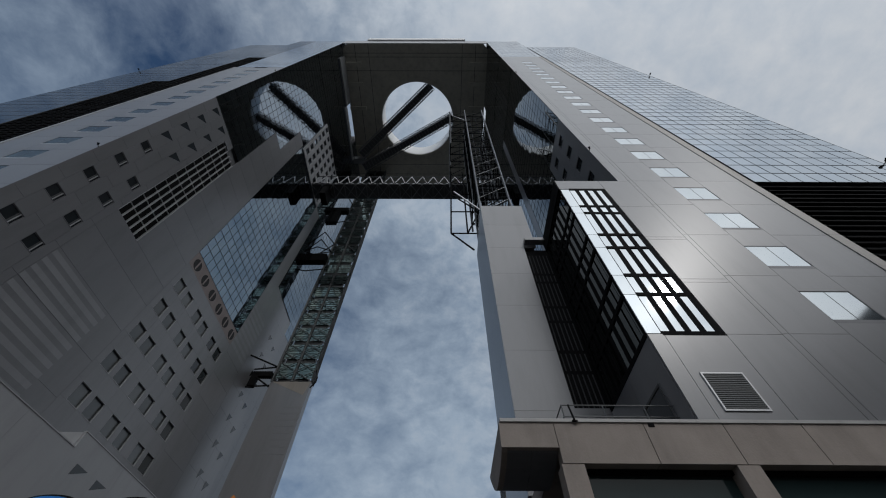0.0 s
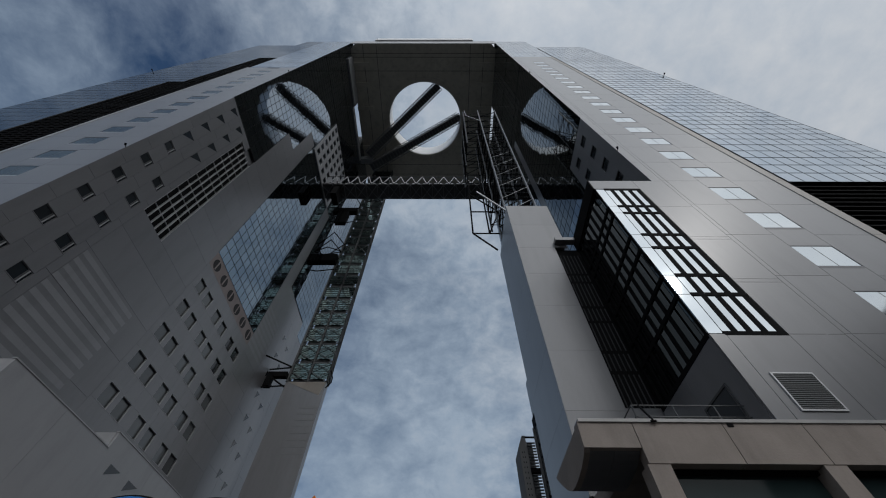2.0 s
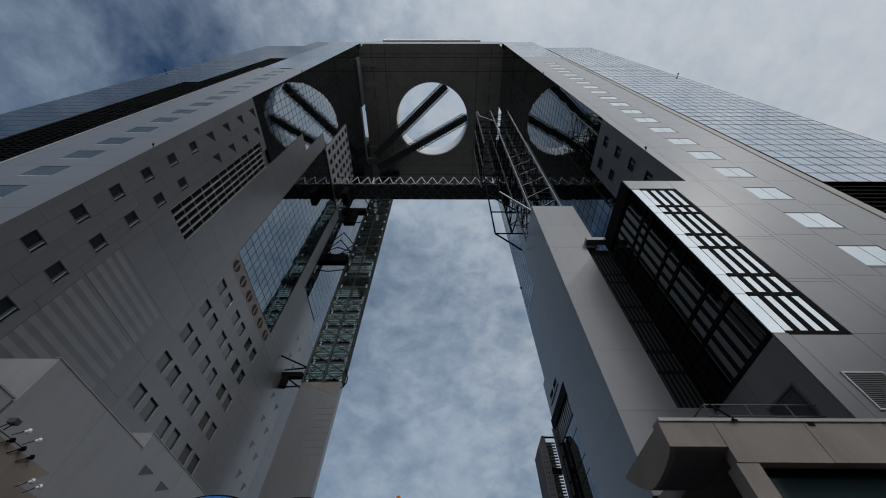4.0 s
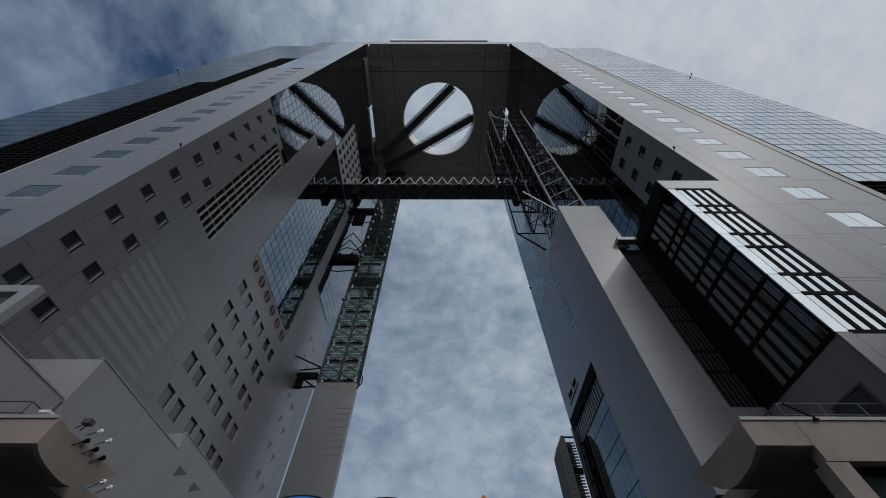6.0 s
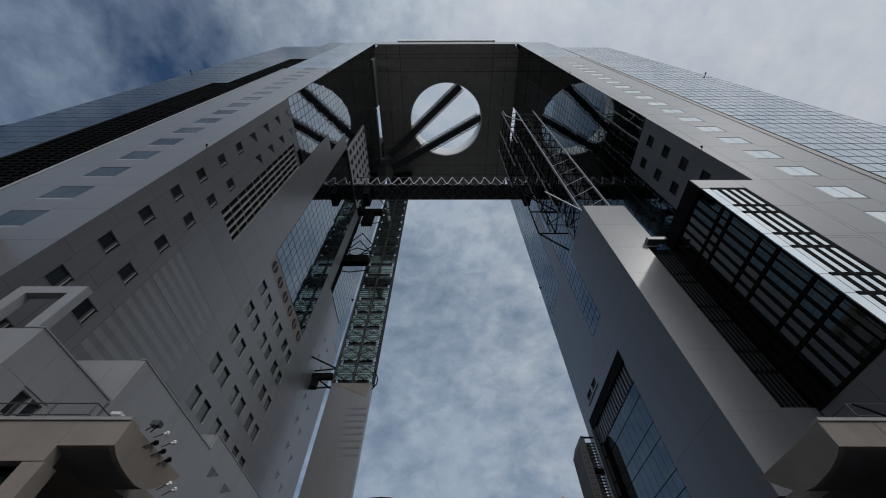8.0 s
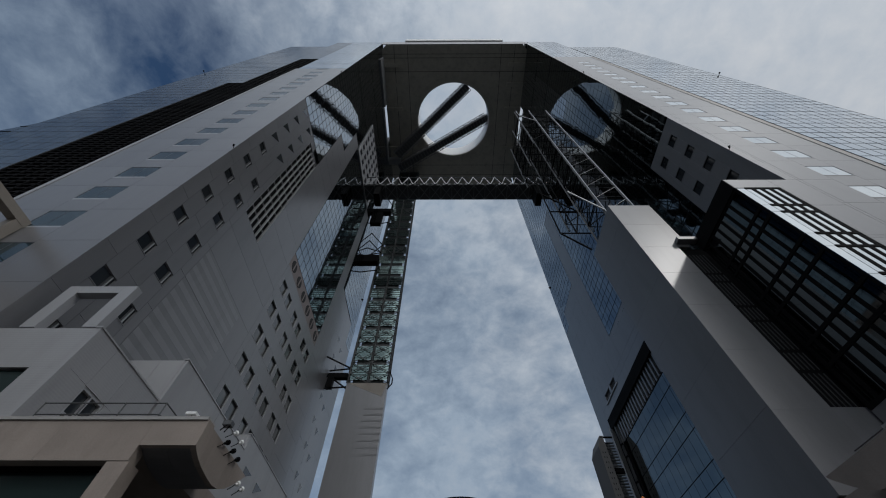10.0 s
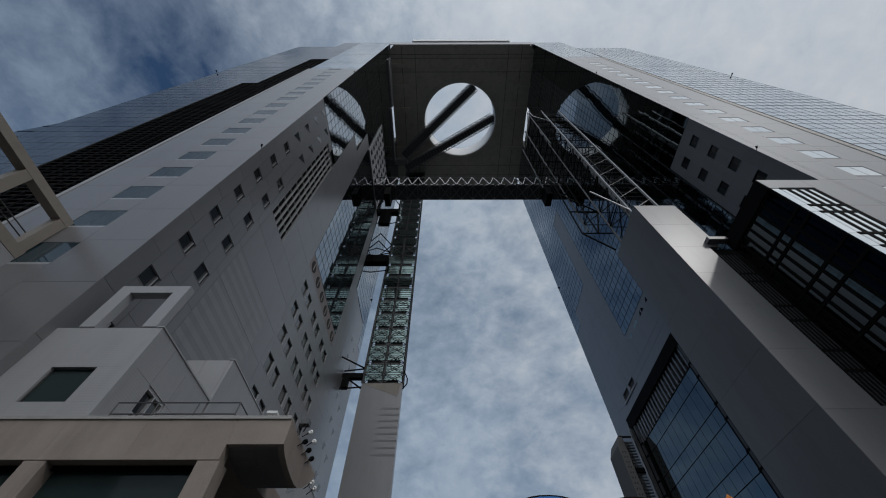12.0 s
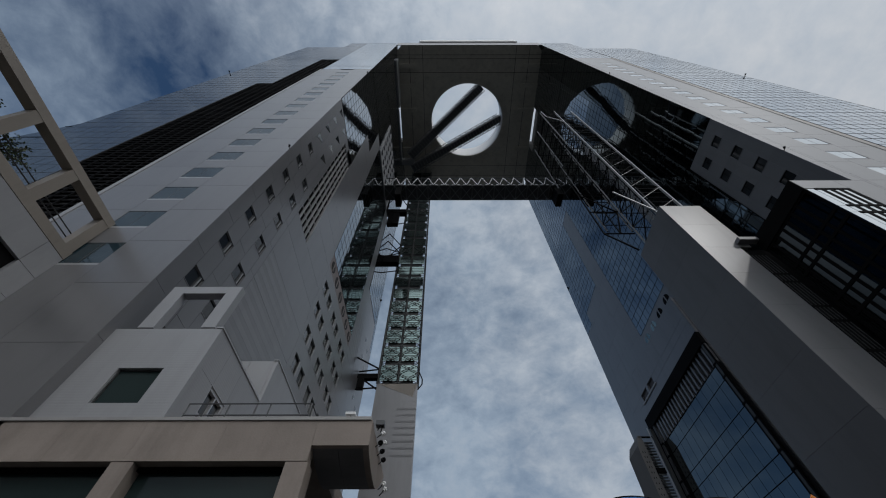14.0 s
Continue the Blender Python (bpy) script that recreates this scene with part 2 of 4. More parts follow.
def at_x(x0, sign):
    return lambda u, z, d: (x0 + sign * d, u, z)


def at_y(y0):
    return lambda u, z, d: (u, y0 - d, z)


def fbox(bm, face, u0, u1, z0, z1, d0, d1):
    a, b = face(u0, z0, d0), face(u1, z1, d1)
    bm_box(bm, *[c for i in range(3) for c in (min(a[i], b[i]), max(a[i], b[i]))])


shared = {}


def piece(name, face, u0, u1, z0, z1, d0, d1, mat, parent):
    """A box piece of its own, on a mesh shared by all pieces of the same size."""
    a, b = face(u0, z0, d0), face(u1, z1, d1)
    lo = Vector([min(a[i], b[i]) for i in range(3)])
    size = tuple(round(abs(a[i] - b[i]), 3) for i in range(3))
    key = (name, mat.name, size)
    if key not in shared:
        bm = bmesh.new()
        bm_box(bm, 0, size[0], 0, size[1], 0, size[2])
        shared[key] = mesh_of(bm, name, mat)
    ob = new(name, shared[key])
    ob.location = lo
    ob.parent = parent
    return ob


def panels(face, us, zs, mat, parent, holes=(), d=0.0, thick=0.12, gap=0.012):
    """Cladding panels between the joints us and zs, leaving out the cells that holes covers."""
    for u0, u1 in zip(us, us[1:]):
        for z0, z1 in zip(zs, zs[1:]):
            uc, zc = (u0 + u1) / 2, (z0 + z1) / 2
            if any(h[0] < uc < h[1] and h[2] < zc < h[3] for h in holes):
                continue
            piece("panel", face, u0 + gap, u1 - gap, z0 + gap, z1 - gap, d - thick, d, mat, parent)


def window(face, u0, u1, z0, z1, parent, panes=2, glass=WINDOW, depth=0.25, frame_mat=DARK, t=0.07, proud=0.1):
    """A window unit: frame, panes and dark room box behind."""
    w = new("window")
    w.parent = parent
    bm = bmesh.new()
    for a in ((u0, u1, z0, z0 + t), (u0, u1, z1 - t, z1), (u0, u0 + t, z0 + t, z1 - t), (u1 - t, u1, z0 + t, z1 - t)):
        fbox(bm, face, *a, -depth - 0.1, -depth + proud)
    step = (u1 - u0) / panes
    for i in range(1, panes):
        fbox(bm, face, u0 + i * step - t / 2, u0 + i * step + t / 2, z0 + t, z1 - t, -depth - 0.1, -depth + proud * 0.6)
    part("frame", bm, frame_mat, w)
    for i in range(panes):
        bm = bmesh.new()
        fbox(bm, face, u0 + i * step + t * 0.5, u0 + (i + 1) * step - t * 0.5, z0 + t * 0.9, z1 - t * 0.9, -depth - 0.03, -depth)
        part("pane", bm, glass, w)
    return w


def reveal(face, hole, parent, depth=0.38, mat=None):
    """Metal lining of a recessed window: its two jambs and sloping sill."""
    u0, u1, z0, z1 = hole
    # the pale default puts southern sky light on the jamb into its colour
    mat = mat or PANEL_PALE
    piece("jamb", face, u1 - 0.05, u1, z0, z1, -depth, 0.004, mat, parent)
    piece("jamb", face, u0, u0 + 0.03, z0, z1, -depth, 0.004, mat, parent)
    piece("sill", face, u0 + 0.03, u1 - 0.05, z0, z0 + 0.06, -depth, 0.03, mat, parent)
    piece("head", face, u0 + 0.03, u1 - 0.05, z1 - 0.04, z1, -depth, 0.004, mat, parent)


def spans(a, b, step):
    n = max(1, round((b - a) / step))
    return [a + (b - a) * i / n for i in range(n + 1)]


def curtain(face, u0, u1, z0, z1, du, dz, parent, glass=MIRROR, frame_mat=DARK, d=0.0, bar=0.045, upright=0.35, skip=()):
    """A mirror-glass wall: panes with a slight tilt each, and the bars between them."""
    us, zs = spans(u0, u1, du), spans(z0, z1, dz)
    rnd = random.Random(int(u0 * 7 + z0 * 13 + u1))
    verts, faces = [], []
    for a, b in zip(us, us[1:]):
        for p, q in zip(zs, zs[1:]):
            if any(h[0] < (a + b) / 2 < h[1] and h[2] < (p + q) / 2 < h[3] for h in skip):
                continue
            i = len(verts)
            t = [rnd.uniform(-0.004, 0.004) for _ in range(3)]
            verts += [face(a, p, d + t[0]), face(b, p, d + t[1]), face(b, q, d + t[1] + t[2]), face(a, q, d + t[0] + t[2])]
            faces.append((i, i + 1, i + 2, i + 3))
    me = bpy.data.meshes.new("panes")
    me.from_pydata(verts, [], faces)
    me.materials.append(glass)
    ob = new("panes", me)
    ob.parent = parent
    ob["kind"] = "stuff"
    bm = bmesh.new()
    for u in us:
        fbox(bm, face, u - bar * upright, u + bar * upright, z0, z1, d - 0.05, d + 0.012)
    for z in zs:
        fbox(bm, face, u0, u1, z - bar / 2, z + bar / 2, d - 0.05, d + 0.016)
    part("mullions", bm, frame_mat, parent)


def bm_bar(bm, a, b, r, n=4, spin=0.785):
    a, b = Vector(a), Vector(b)
    z = (b - a).normalized()
    x = z.orthogonal().normalized() if abs(z.z) > 0.99 or abs(z.z) < 0.01 else z.cross(Vector((0, 0, 1))).normalized()
    y = z.cross(x)
    ring = [[bm.verts.new(p + r * (math.cos(spin + 2 * math.pi * i / n) * x + math.sin(spin + 2 * math.pi * i / n) * y)) for i in range(n)] for p in (a, b)]
    for i in range(n):
        bm.faces.new((ring[0][i], ring[0][(i + 1) % n], ring[1][(i + 1) % n], ring[1][i]))
    bm.faces.new(ring[0][::-1])
    bm.faces.new(ring[1])


def bar_part(name, bars, r, mat, parent, n=4):
    bm = bmesh.new()
    for a, b in bars:
        bm_bar(bm, a, b, r, n)
    return part(name, bm, mat, parent)


# ---- ground ----
bm = bmesh.new()
bm_box(bm, -2500, 2500, -2500, 2500, -0.5, 0)
tagged(part("ground", bm, PAVING), "grey stone paving of the plaza under the towers", "ground", kind="structure")

# unseen plain walls, added around the plaza to block low light
for nm, box, words in (("light_block_south", (-170, 170, -78, -72, 0, 32), "unseen plain grey wall added to block low light from the south"), ("light_block_west", (-84, -78, -72, -14, 0, 48), "unseen plain grey wall added to block low light beside the plaza"),
                       ("light_block_north", (-220, 220, 150, 156, 0, 46), "unseen plain grey wall added to block low light behind the towers"), ("light_block_east", (78, 84, -72, -14, 0, 44), "unseen plain grey wall added to block low light beside the plaza")):
    bm = bmesh.new()
    bm_box(bm, *box)
    tagged(part(nm, bm, PLAIN_WALL), words, "wall", kind="structure")

SOF, TOP = 154.8, 163.0
HOLE = (0.0, 27.5, 14.75)

# ---- right tower ----
right = thing("tower", "tall tower with grey aluminium panels and mirror glass", "tower", "twin towers")
bm = bmesh.new()
bm_box(bm, 27.15, 55.0, 0.45, 53, 0, 142.8)
bm_box(bm, 27.15, 38.8, 0.45, 53, 142.8, 147.0)
bm_box(bm, 29.6, 38.8, 0.45, 53, 147.0, TOP - 1)
bm_box(bm, 27.15, 29.6, 0.45, 22.0, 147.0, TOP - 1)
bm_box(bm, 27.15, 29.6, 38.0, 53, 147.0, TOP - 1)
bm_box(bm, 29.4, 38.8, 53, 61.2, 0, TOP - 1)
bm_box(bm, 38.8, 55.0, 53, 61.2, 0, 142.8)
part("core", bm, JOINT, right)
wall = new("front_wall")
wall.parent = right
FLOOR_R = 4.53
zr = [9.65] + [14.14 + 4.53 * k for k in range(24)]
holes_r = []
for k in range(-1, 20):
    z1 = 21.83 + FLOOR_R * k
    holes_r.append((31.25, 34.05, z1 - 2.2, z1))
zs_w = sorted({z for h in holes_r for z in h[2:]} | {9.65, zr[-1]})
panels(front, [27.95, 28.3, 31.25], zr, PANEL, wall)
panels(front, [31.25, 34.05], zs_w, PANEL, wall, holes_r)
panels(front, [34.05, 37.98], zr, PANEL, wall)
panels(front, [38.0, 38.85], zr, TRIM, wall, d=0.05)
panels(front, [27.0, 27.95], [32.2] + [z for z in zr if z > 33], PANEL, wall)
for h in holes_r:
    w = window(front, *h, right, glass=PALE_GLASS, depth=0.03, frame_mat=STEEL, t=0.04, proud=0.01)
    piece("sill", front, h[0] + 0.02, h[1] - 0.02, h[2] - 0.22, h[2] - 0.015, -0.05, 0.008, DARK_PANEL, w)
curtain(front, 27, 38.85, zr[-1] + 0.1, TOP, 1.4, 2.02, right)
curtain(front, 39.2, 55.2, 32.1, 143.0, 1.4, 2.02, right, bar=0.07)
bm = bmesh.new()
for i in range(30):
    fbox(bm, front, 39.4, 66, 9.8 + i * 0.74, 9.95 + i * 0.74, -0.6, -0.1)
part("louvre", bm, DARK, right)
# near-black sheet added to darken the recess behind the louvre
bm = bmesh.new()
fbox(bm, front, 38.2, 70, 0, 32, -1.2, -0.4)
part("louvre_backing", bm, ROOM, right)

# inner face
inner = new("inner_wall")
inner.parent = right
r_holes = []
for k in range(5):
    z1 = 34.7 + 4.1 * k
    r_holes += [(1.6, 3.15, z1 - 1.6, z1), (4.65, 6.2, z1 - 1.6, z1)]
panels(inner_right, [0, 1.6, 3.15, 4.65, 6.2, 7.3], sorted({9.6, 14, 18, 22, 26, 30, 53.2} | {z for h in r_holes for z in h[2:]}), PANEL, inner, r_holes, gap=0.004)
for h in r_holes:
    reveal(inner_right, h, window(inner_right, *h, right, glass=GREY_GLASS, frame_mat=DARK, depth=0.14, proud=0.05), depth=0.24, mat=DARK_PANEL)
curtain(inner_right, 7.4, 17.4, 9.6, 48, 1.4, 2.02, right, glass=TEAL, bar=0.1)
panels(inner_right, [17.4, 22.0], spans(9.6, 41, 4.4), PANEL, inner)
# darker glass up here: the dimness of its reflections is put into the colour
curtain(inner_right, 0, 7.4, 53.2, SOF, 1.4, 2.02, right, glass=DARK_TEAL)
curtain(inner_right, 7.4, 17.4, 48, 98, 1.4, 2.02, right, glass=DARK_TEAL, bar=0.1)
curtain(inner_right, 7.4, 17.4, 98, SOF, 1.4, 2.02, right, glass=MIRROR_DARK, bar=0.12)
curtain(inner_right, 17.4, 19.4, 98, SOF, 1.0, 2.02, right, glass=MIRROR_DARK)
panels(inner_right, [17.4, 19.4], spans(41, 98, 4.4), PANEL, inner)
panels(inner_right, spans(19.4, 38.4, 6), [41, 44.7], PANEL, inner)
panels(inner_right, [19.4, 38.4], [44.7, 48.4], PANEL, inner)
for i in range(6):
    y = 21.15 + 3.15 * i
    bm = bmesh.new()
    bm_bar(bm, (26.96, y, 46.45), (27.3, y, 46.45), 0.95, 20)
    part("vent", bm, DARK if i < 4 else SHAFT_GLASS, right, "round dark vent")
    piece("vent_bar", inner_right, y - 0.12, y + 0.12, 45.55, 47.35, 0.045, 0.09, PANEL, right)
curtain(inner_right, 19.4, 38.4, 48.4, 98, 1.4, 2.02, right, glass=TEAL, bar=0.1)
curtain(inner_right, 19.4, 53, 98, 147, 1.4, 2.02, right, glass=MIRROR_DARK, bar=0.12)
curtain(inner_right, 19.4, 22.0, 147, SOF, 1.4, 2.02, right, glass=MIRROR_DARK)
curtain(inner_right, 38.0, 53, 147, SOF, 1.4, 2.02, right, glass=MIRROR_DARK)
panels(inner_right, [38.4, 43.5], spans(9.6, 98, 4.4), PANEL, inner)
panels(inner_right, [43.5, 48.2, 53], spans(9.6, 69.3, 4.6), PANEL, inner)
curtain(inner_right, 43.5, 53, 69.3, 98, 1.4, 2.02, right, glass=TEAL, bar=0.08)
rear = at_x(29.2, -1)
curtain(rear, 53.2, 61.2, 69.3, SOF, 1.4, 2.02, right, glass=TEAL)
panels(rear, [53.1, 57.1, 61.2], spans(9.6, 69.3, 4.6), PANEL, inner)

# lower side block of the right tower
lower = new("side_block")
lower.parent = right
bm = bmesh.new()
bm_box(bm, 23.1, 27.0, 22.1, 42.4, 0, 41)
part("core", bm, JOINT, lower)
sf = at_x(22.8, -1)
zt = [34.4, 36.3, 37.5, 41.1]
panels(sf, [22.0, 31.0, 35.6, 37.7, 38.4, 40.6, 42.6], zt, PANEL, lower, [(35.6, 37.7, 36.3, 37.5), (38.4, 40.6, 36.3, 37.5)], thick=0.3)
for u, u1 in ((35.6, 37.7), (38.4, 40.6)):
    window(sf, u, u1, 36.3, 37.5, lower, panes=1, depth=0.5)
piece("surround", sf, 35.2, 41.0, 36.0, 36.28, 0.002, 0.12, PANEL_PALE, lower)
bm = bmesh.new()
fbox(bm, sf, 22.0, 42.6, 32.65, 34.38, -0.3, 0.25)
part("fascia", bm, DARK, lower)
for u in spans(22.3, 42.0, 0.9):
    piece("louvre_blade", sf, u - 0.15, u + 0.15, 29.85, 32.65, -0.25, 0.0, PANEL, lower)
bm = bmesh.new()
fbox(bm, sf, 22.0, 42.4, 0, 32.65, -0.35, -0.28)
part("backing", bm, ROOM, lower)
gz = [9.6, 13.0, 14.7, 17.95, 19.65, 22.9, 24.65, 28.0, 29.8]
for z0, z1 in zip(gz, gz[1:]):
    for u0, u1 in zip(spans(23.0, 40.4, 1.58), spans(23.0, 40.4, 1.58)[1:]):
        piece("pane", sf, u0 + 0.03, u1 - 0.03, z0 + 0.05, z1 - 0.05, -0.16, -0.12, DARK_TEAL, lower)
for z in gz:
    piece("transom", sf, 23.0, 40.4, z - 0.03, z + 0.03, -0.2, -0.09, DARK, lower)
for u in (22.95, 40.55):
    piece("edge_post", sf, u - 0.13, u + 0.13, 0, 29.85, -0.25, 0.05, DARK, lower)
# the last rail is deepened to block the stair's reflection in the glass
for u0, u1, out, mat in ((22.15, 22.35, 0.16, DARK), (22.36, 22.72, 0.16, STEEL), (41.0, 41.5, 0.16, STEEL), (41.55, 41.75, 0.16, DARK), (42.0, 42.35, 0.5, STEEL)):
    piece("edge_rail", sf, u0, u1, 0, 32.64, 0.0, out, mat, lower)
for z in gz[1:]:
    for u in (22.3, 40.9):
        piece("rail_clip", sf, u, u + 0.7, z - 0.12, z + 0.12, 0.0, 0.2, DARK, lower)

stair = thing("stair_tower", "grey perforated stair tower with louvred flights behind the block", "stair tower")
bm = bmesh.new()
outline = [(19.9, 0.0), (21.1, 0.0), (21.1, 32.2), (20.6, 32.2), (19.9, 30.6)]
lo = [bm.verts.new((x, 43.2, z)) for x, z in outline]
hi = [bm.verts.new((x, 47.5, z)) for x, z in outline]
bm.faces.new(lo)
bm.faces.new(hi[::-1])
for k in range(5):
    m = (k + 1) % 5
    bm.faces.new((lo[k], hi[k], hi[m], lo[m]))
part("wall", bm, PLAIN_WALL, stair)
for k in range(24):
    for x in (20.25, 20.6):
        piece("perforation", at_y(43.2), x, x + 0.1, 13.0 + 0.72 * k, 13.22 + 0.72 * k, 0.002, 0.01, DARK, stair)
for z0, z1 in ((12.0, 21.6), (23.4, 27.0), (27.8, 31.2)):
    for z in spans(z0, z1, 0.4):
        piece("louvre", at_y(43.5), 21.3, 22.55, z, z + 0.14, -0.25, 0.0, STEEL, stair)
    piece("landing", at_y(43.4), 21.15, 22.7, z0 - 0.9, z0 - 0.25, -1.0, 0.0, DARK, stair)
piece("backing", at_y(44.0), 21.15, 22.15, 0.0, 31.6, -0.3, 0.0, DARK_PANEL, stair)
bar_part("tie_beam", [((20.6, 43.3, 32.0), (22.9, 43.3, 32.0))], 0.16, DARK, stair)
for x in (22.62, 22.95):
    bar_part("post", [((x, 43.2, 0), (x, 43.2, 33.4))], 0.1, STEEL_PALE if x < 22.8 else DARK, stair)

# projecting front bay with dark glass
bay = new("bay")
bay.parent = right
bm = bmesh.new()
fbox(bm, front, 21.4, 27, 9.65, 14.1, -4, -0.15)
part("base", bm, JOINT, bay)
panels(front, [21.35, 22.16, 25.2, 27.95], [9.65, 14.1], PANEL, bay)
panels(front, [25.2, 27.95], [14.1, 18.05, 18.35, 22.6, 22.9, 27.3, 32.2], PANEL, bay)
panels(front, [21.3, 25.2], [30.5, 32.2], PANEL, bay)
bm = bmesh.new()
bm_box(bm, 25.2, 27.1, 0.15, 6, 14, 32)
part("side", bm, JOINT, bay)
rows_b = [14.14, 17.0, 18.7, 21.6, 23.2, 26.3, 27.4, 30.45]
cols_b = [(21.38, 22.08)] + [(22.13 + 0.75 * i, 22.58 + 0.75 * i) for i in range(4)]
for z0, z1 in zip(rows_b, rows_b[1:]):
    for i, (u0, u1) in enumerate(cols_b):
        m = 0.02 if i == 0 else 0.1
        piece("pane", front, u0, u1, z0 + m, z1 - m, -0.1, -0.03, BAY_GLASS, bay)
piece("backing", front, 21.36, 25.2, 14.1, 30.5, -0.3, -0.12, DARK, bay)
for z in rows_b:
    piece("transom", front, 22.1, 25.2, z - 0.13, z + 0.13, -0.12, 0.01, DARK, bay)
for i in range(4):
    piece("mullion", front, 22.58 + 0.75 * i, 22.88 + 0.75 * i, 14.1, 30.5, -0.12, 0.0, DARK, bay)
side = at_x(21.35, -1)
side_cols = [(0.12, 0.46), (0.5, 0.84)] + [(1.0 + 0.8 * i, 1.5 + 0.8 * i) for i in range(7)]
panels(side, [0.13, 3.4, 6.6], [9.65, 14.0], PANEL, bay, thick=0.04)
for z0, z1 in zip(rows_b, rows_b[1:]):
    for u0, u1 in side_cols:
        piece("pane", side, u0, u1, z0 + 0.16, z1 - 0.16, -0.1, -0.04, BAY_SIDE_GLASS, bay)
for z in rows_b:
    piece("transom", side, 0.12, 6.6, z - 0.13, z + 0.13, -0.3, 0.03, DARK, bay)
for i in range(7):
    piece("mullion", side, 1.53 + 0.8 * i, 1.77 + 0.8 * i, 14.1, 30.5, -0.3, 0.02, DARK, bay)
piece("side_backing", side, 0.12, 6.6, 14.1, 30.5, -0.4, -0.31, DARK, bay)
d = new("door")
d.parent = bay
bm = bmesh.new()
fbox(bm, side, 1.1, 1.2, 9.7, 12.1, 0.002, 0.06)
fbox(bm, side, 3.2, 3.3, 9.7, 12.1, 0.002, 0.06)
fbox(bm, side, 1.2, 3.2, 12.0, 12.1, 0.002, 0.06)
part("frame", bm, STEEL, d)
bm = bmesh.new()
fbox(bm, side, 1.2, 3.2, 9.7, 12.0, 0.002, 0.02)
part("leaf", bm, WINDOW, d)
bm = bmesh.new()
bm_box(bm, 19.3, 22.0, 6.0, 6.62, 31.7, 32.15)
part("tie_plate", bm, PANEL, bay)
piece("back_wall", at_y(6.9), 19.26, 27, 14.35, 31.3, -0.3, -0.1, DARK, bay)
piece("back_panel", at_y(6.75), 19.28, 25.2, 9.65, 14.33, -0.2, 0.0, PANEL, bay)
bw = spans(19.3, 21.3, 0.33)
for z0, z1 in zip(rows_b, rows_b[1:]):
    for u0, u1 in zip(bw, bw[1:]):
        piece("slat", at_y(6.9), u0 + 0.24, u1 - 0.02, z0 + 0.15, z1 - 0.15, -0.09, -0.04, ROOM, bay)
bm = bmesh.new()
bm_box(bm, 21.2, 21.34, 0.02, 6.6, 30.5, 32.2)
part("cap", bm, DARK, bay)

# louvred vent low on the front
bm = bmesh.new()
for a in ((22.6, 24.45, 10.05, 10.12), (22.6, 24.45, 11.78, 11.85), (22.6, 22.67, 10.12, 11.78), (24.38, 24.45, 10.12, 11.78)):
    fbox(bm, front, *a, 0.0, 0.06)
v = part("vent_frame", bm, STEEL_PALE, bay)
for i in range(18):
    piece("slat", front, 22.67, 24.38, 10.15 + i * 0.09, 10.2 + i * 0.09, 0.005, 0.05, STEEL, bay)
bm = bmesh.new()
fbox(bm, front, 22.67, 24.38, 10.12, 11.78, 0.002, 0.004)
part("vent_backing", bm, DARK, bay)

# column in front of the inner face
column = thing("column", "tall grey aluminium-clad column beside the bay", "column")
bm = bmesh.new()
bm_box(bm, 15.75, 19.1, 6.8, 13.7, 0, 39.8)
bm_box(bm, 19.1, 20.3, 6.8, 13.7, 31.4, 39.8)
part("core", bm, JOINT, column)
cz = [9.6, 14.4, 19.0, 23.6, 27.4, 33.0, 36.5, 40.0]
panels(at_y(6.65), [15.6, 19.25], [9.6, 14.1, 18.6, 23.1, 27.2, 31.3], PANEL, column, gap=0.007)
panels(at_y(6.65), [15.6, 20.45], [31.3, 35.6, 40.0], PANEL, column, gap=0.007)
panels(at_x(15.6, -1), [6.67, 13.8], cz, PANEL, column, gap=0.006)

# lattice tower over the column
lattice = thing("lattice_tower", "dark steel lattice lift tower standing on the column", "lattice tower")
lx, ly, lz = [12.4, 15.8, 19.7], [7.8, 12.0, 16.4], spans(40, 88, 4)
# near chords pale, members behind dark: their shade is put into the colour
for x in (15.8, 19.7):
    bar_part("pale_chord", [((x, 7.6, 40), (x, 7.6, 89))], 0.08, STEEL_PALE, lattice)
for k in range(6):
    z = 40.4 + 3.6 * k
    bar_part("pale_brace", [((15.8, 7.6, z), (19.7, 7.6, z + 3.4))], 0.026 if k < 5 else 0.02, STEEL_PALE, lattice)
bar_part("pale_hook", [((12.7, 7.6, 88.5), (12.9, 7.6, 84)), ((12.9, 7.6, 84), (15.8, 7.6, 80))], 0.09, STEEL_PALE, lattice)
for x in lx:
    for y in ly:
        bar_part("chord", [((x, y, 40 if x > 13 and y < 13 else 50 if x > 13 else 66), (x, y, 88))], 0.15, STEEL, lattice)
br = []
for z0, z1 in zip(lz, lz[1:]):
    for x0, x1 in zip(lx, lx[1:]):
        for y in ly:
            if (x0 < 13 and z0 < 66) or (y > 13 and z0 < 50):
                continue
            br += [((x0, y, z0), (x1, y, z0)), ((x0, y, z0), (x1, y, z1))]
    for y0, y1 in zip(ly, ly[1:]):
        for x in lx[1:] if z0 < 66 else lx:
            if y1 > 13 and z0 < 50:
                continue
            br += [((x, y0, z0), (x, y1, z0)), ((x, y1, z0), (x, y0, z1))]
for a, b in br:
    bar_part("brace", [(a, b)], 0.08, DARK, lattice)
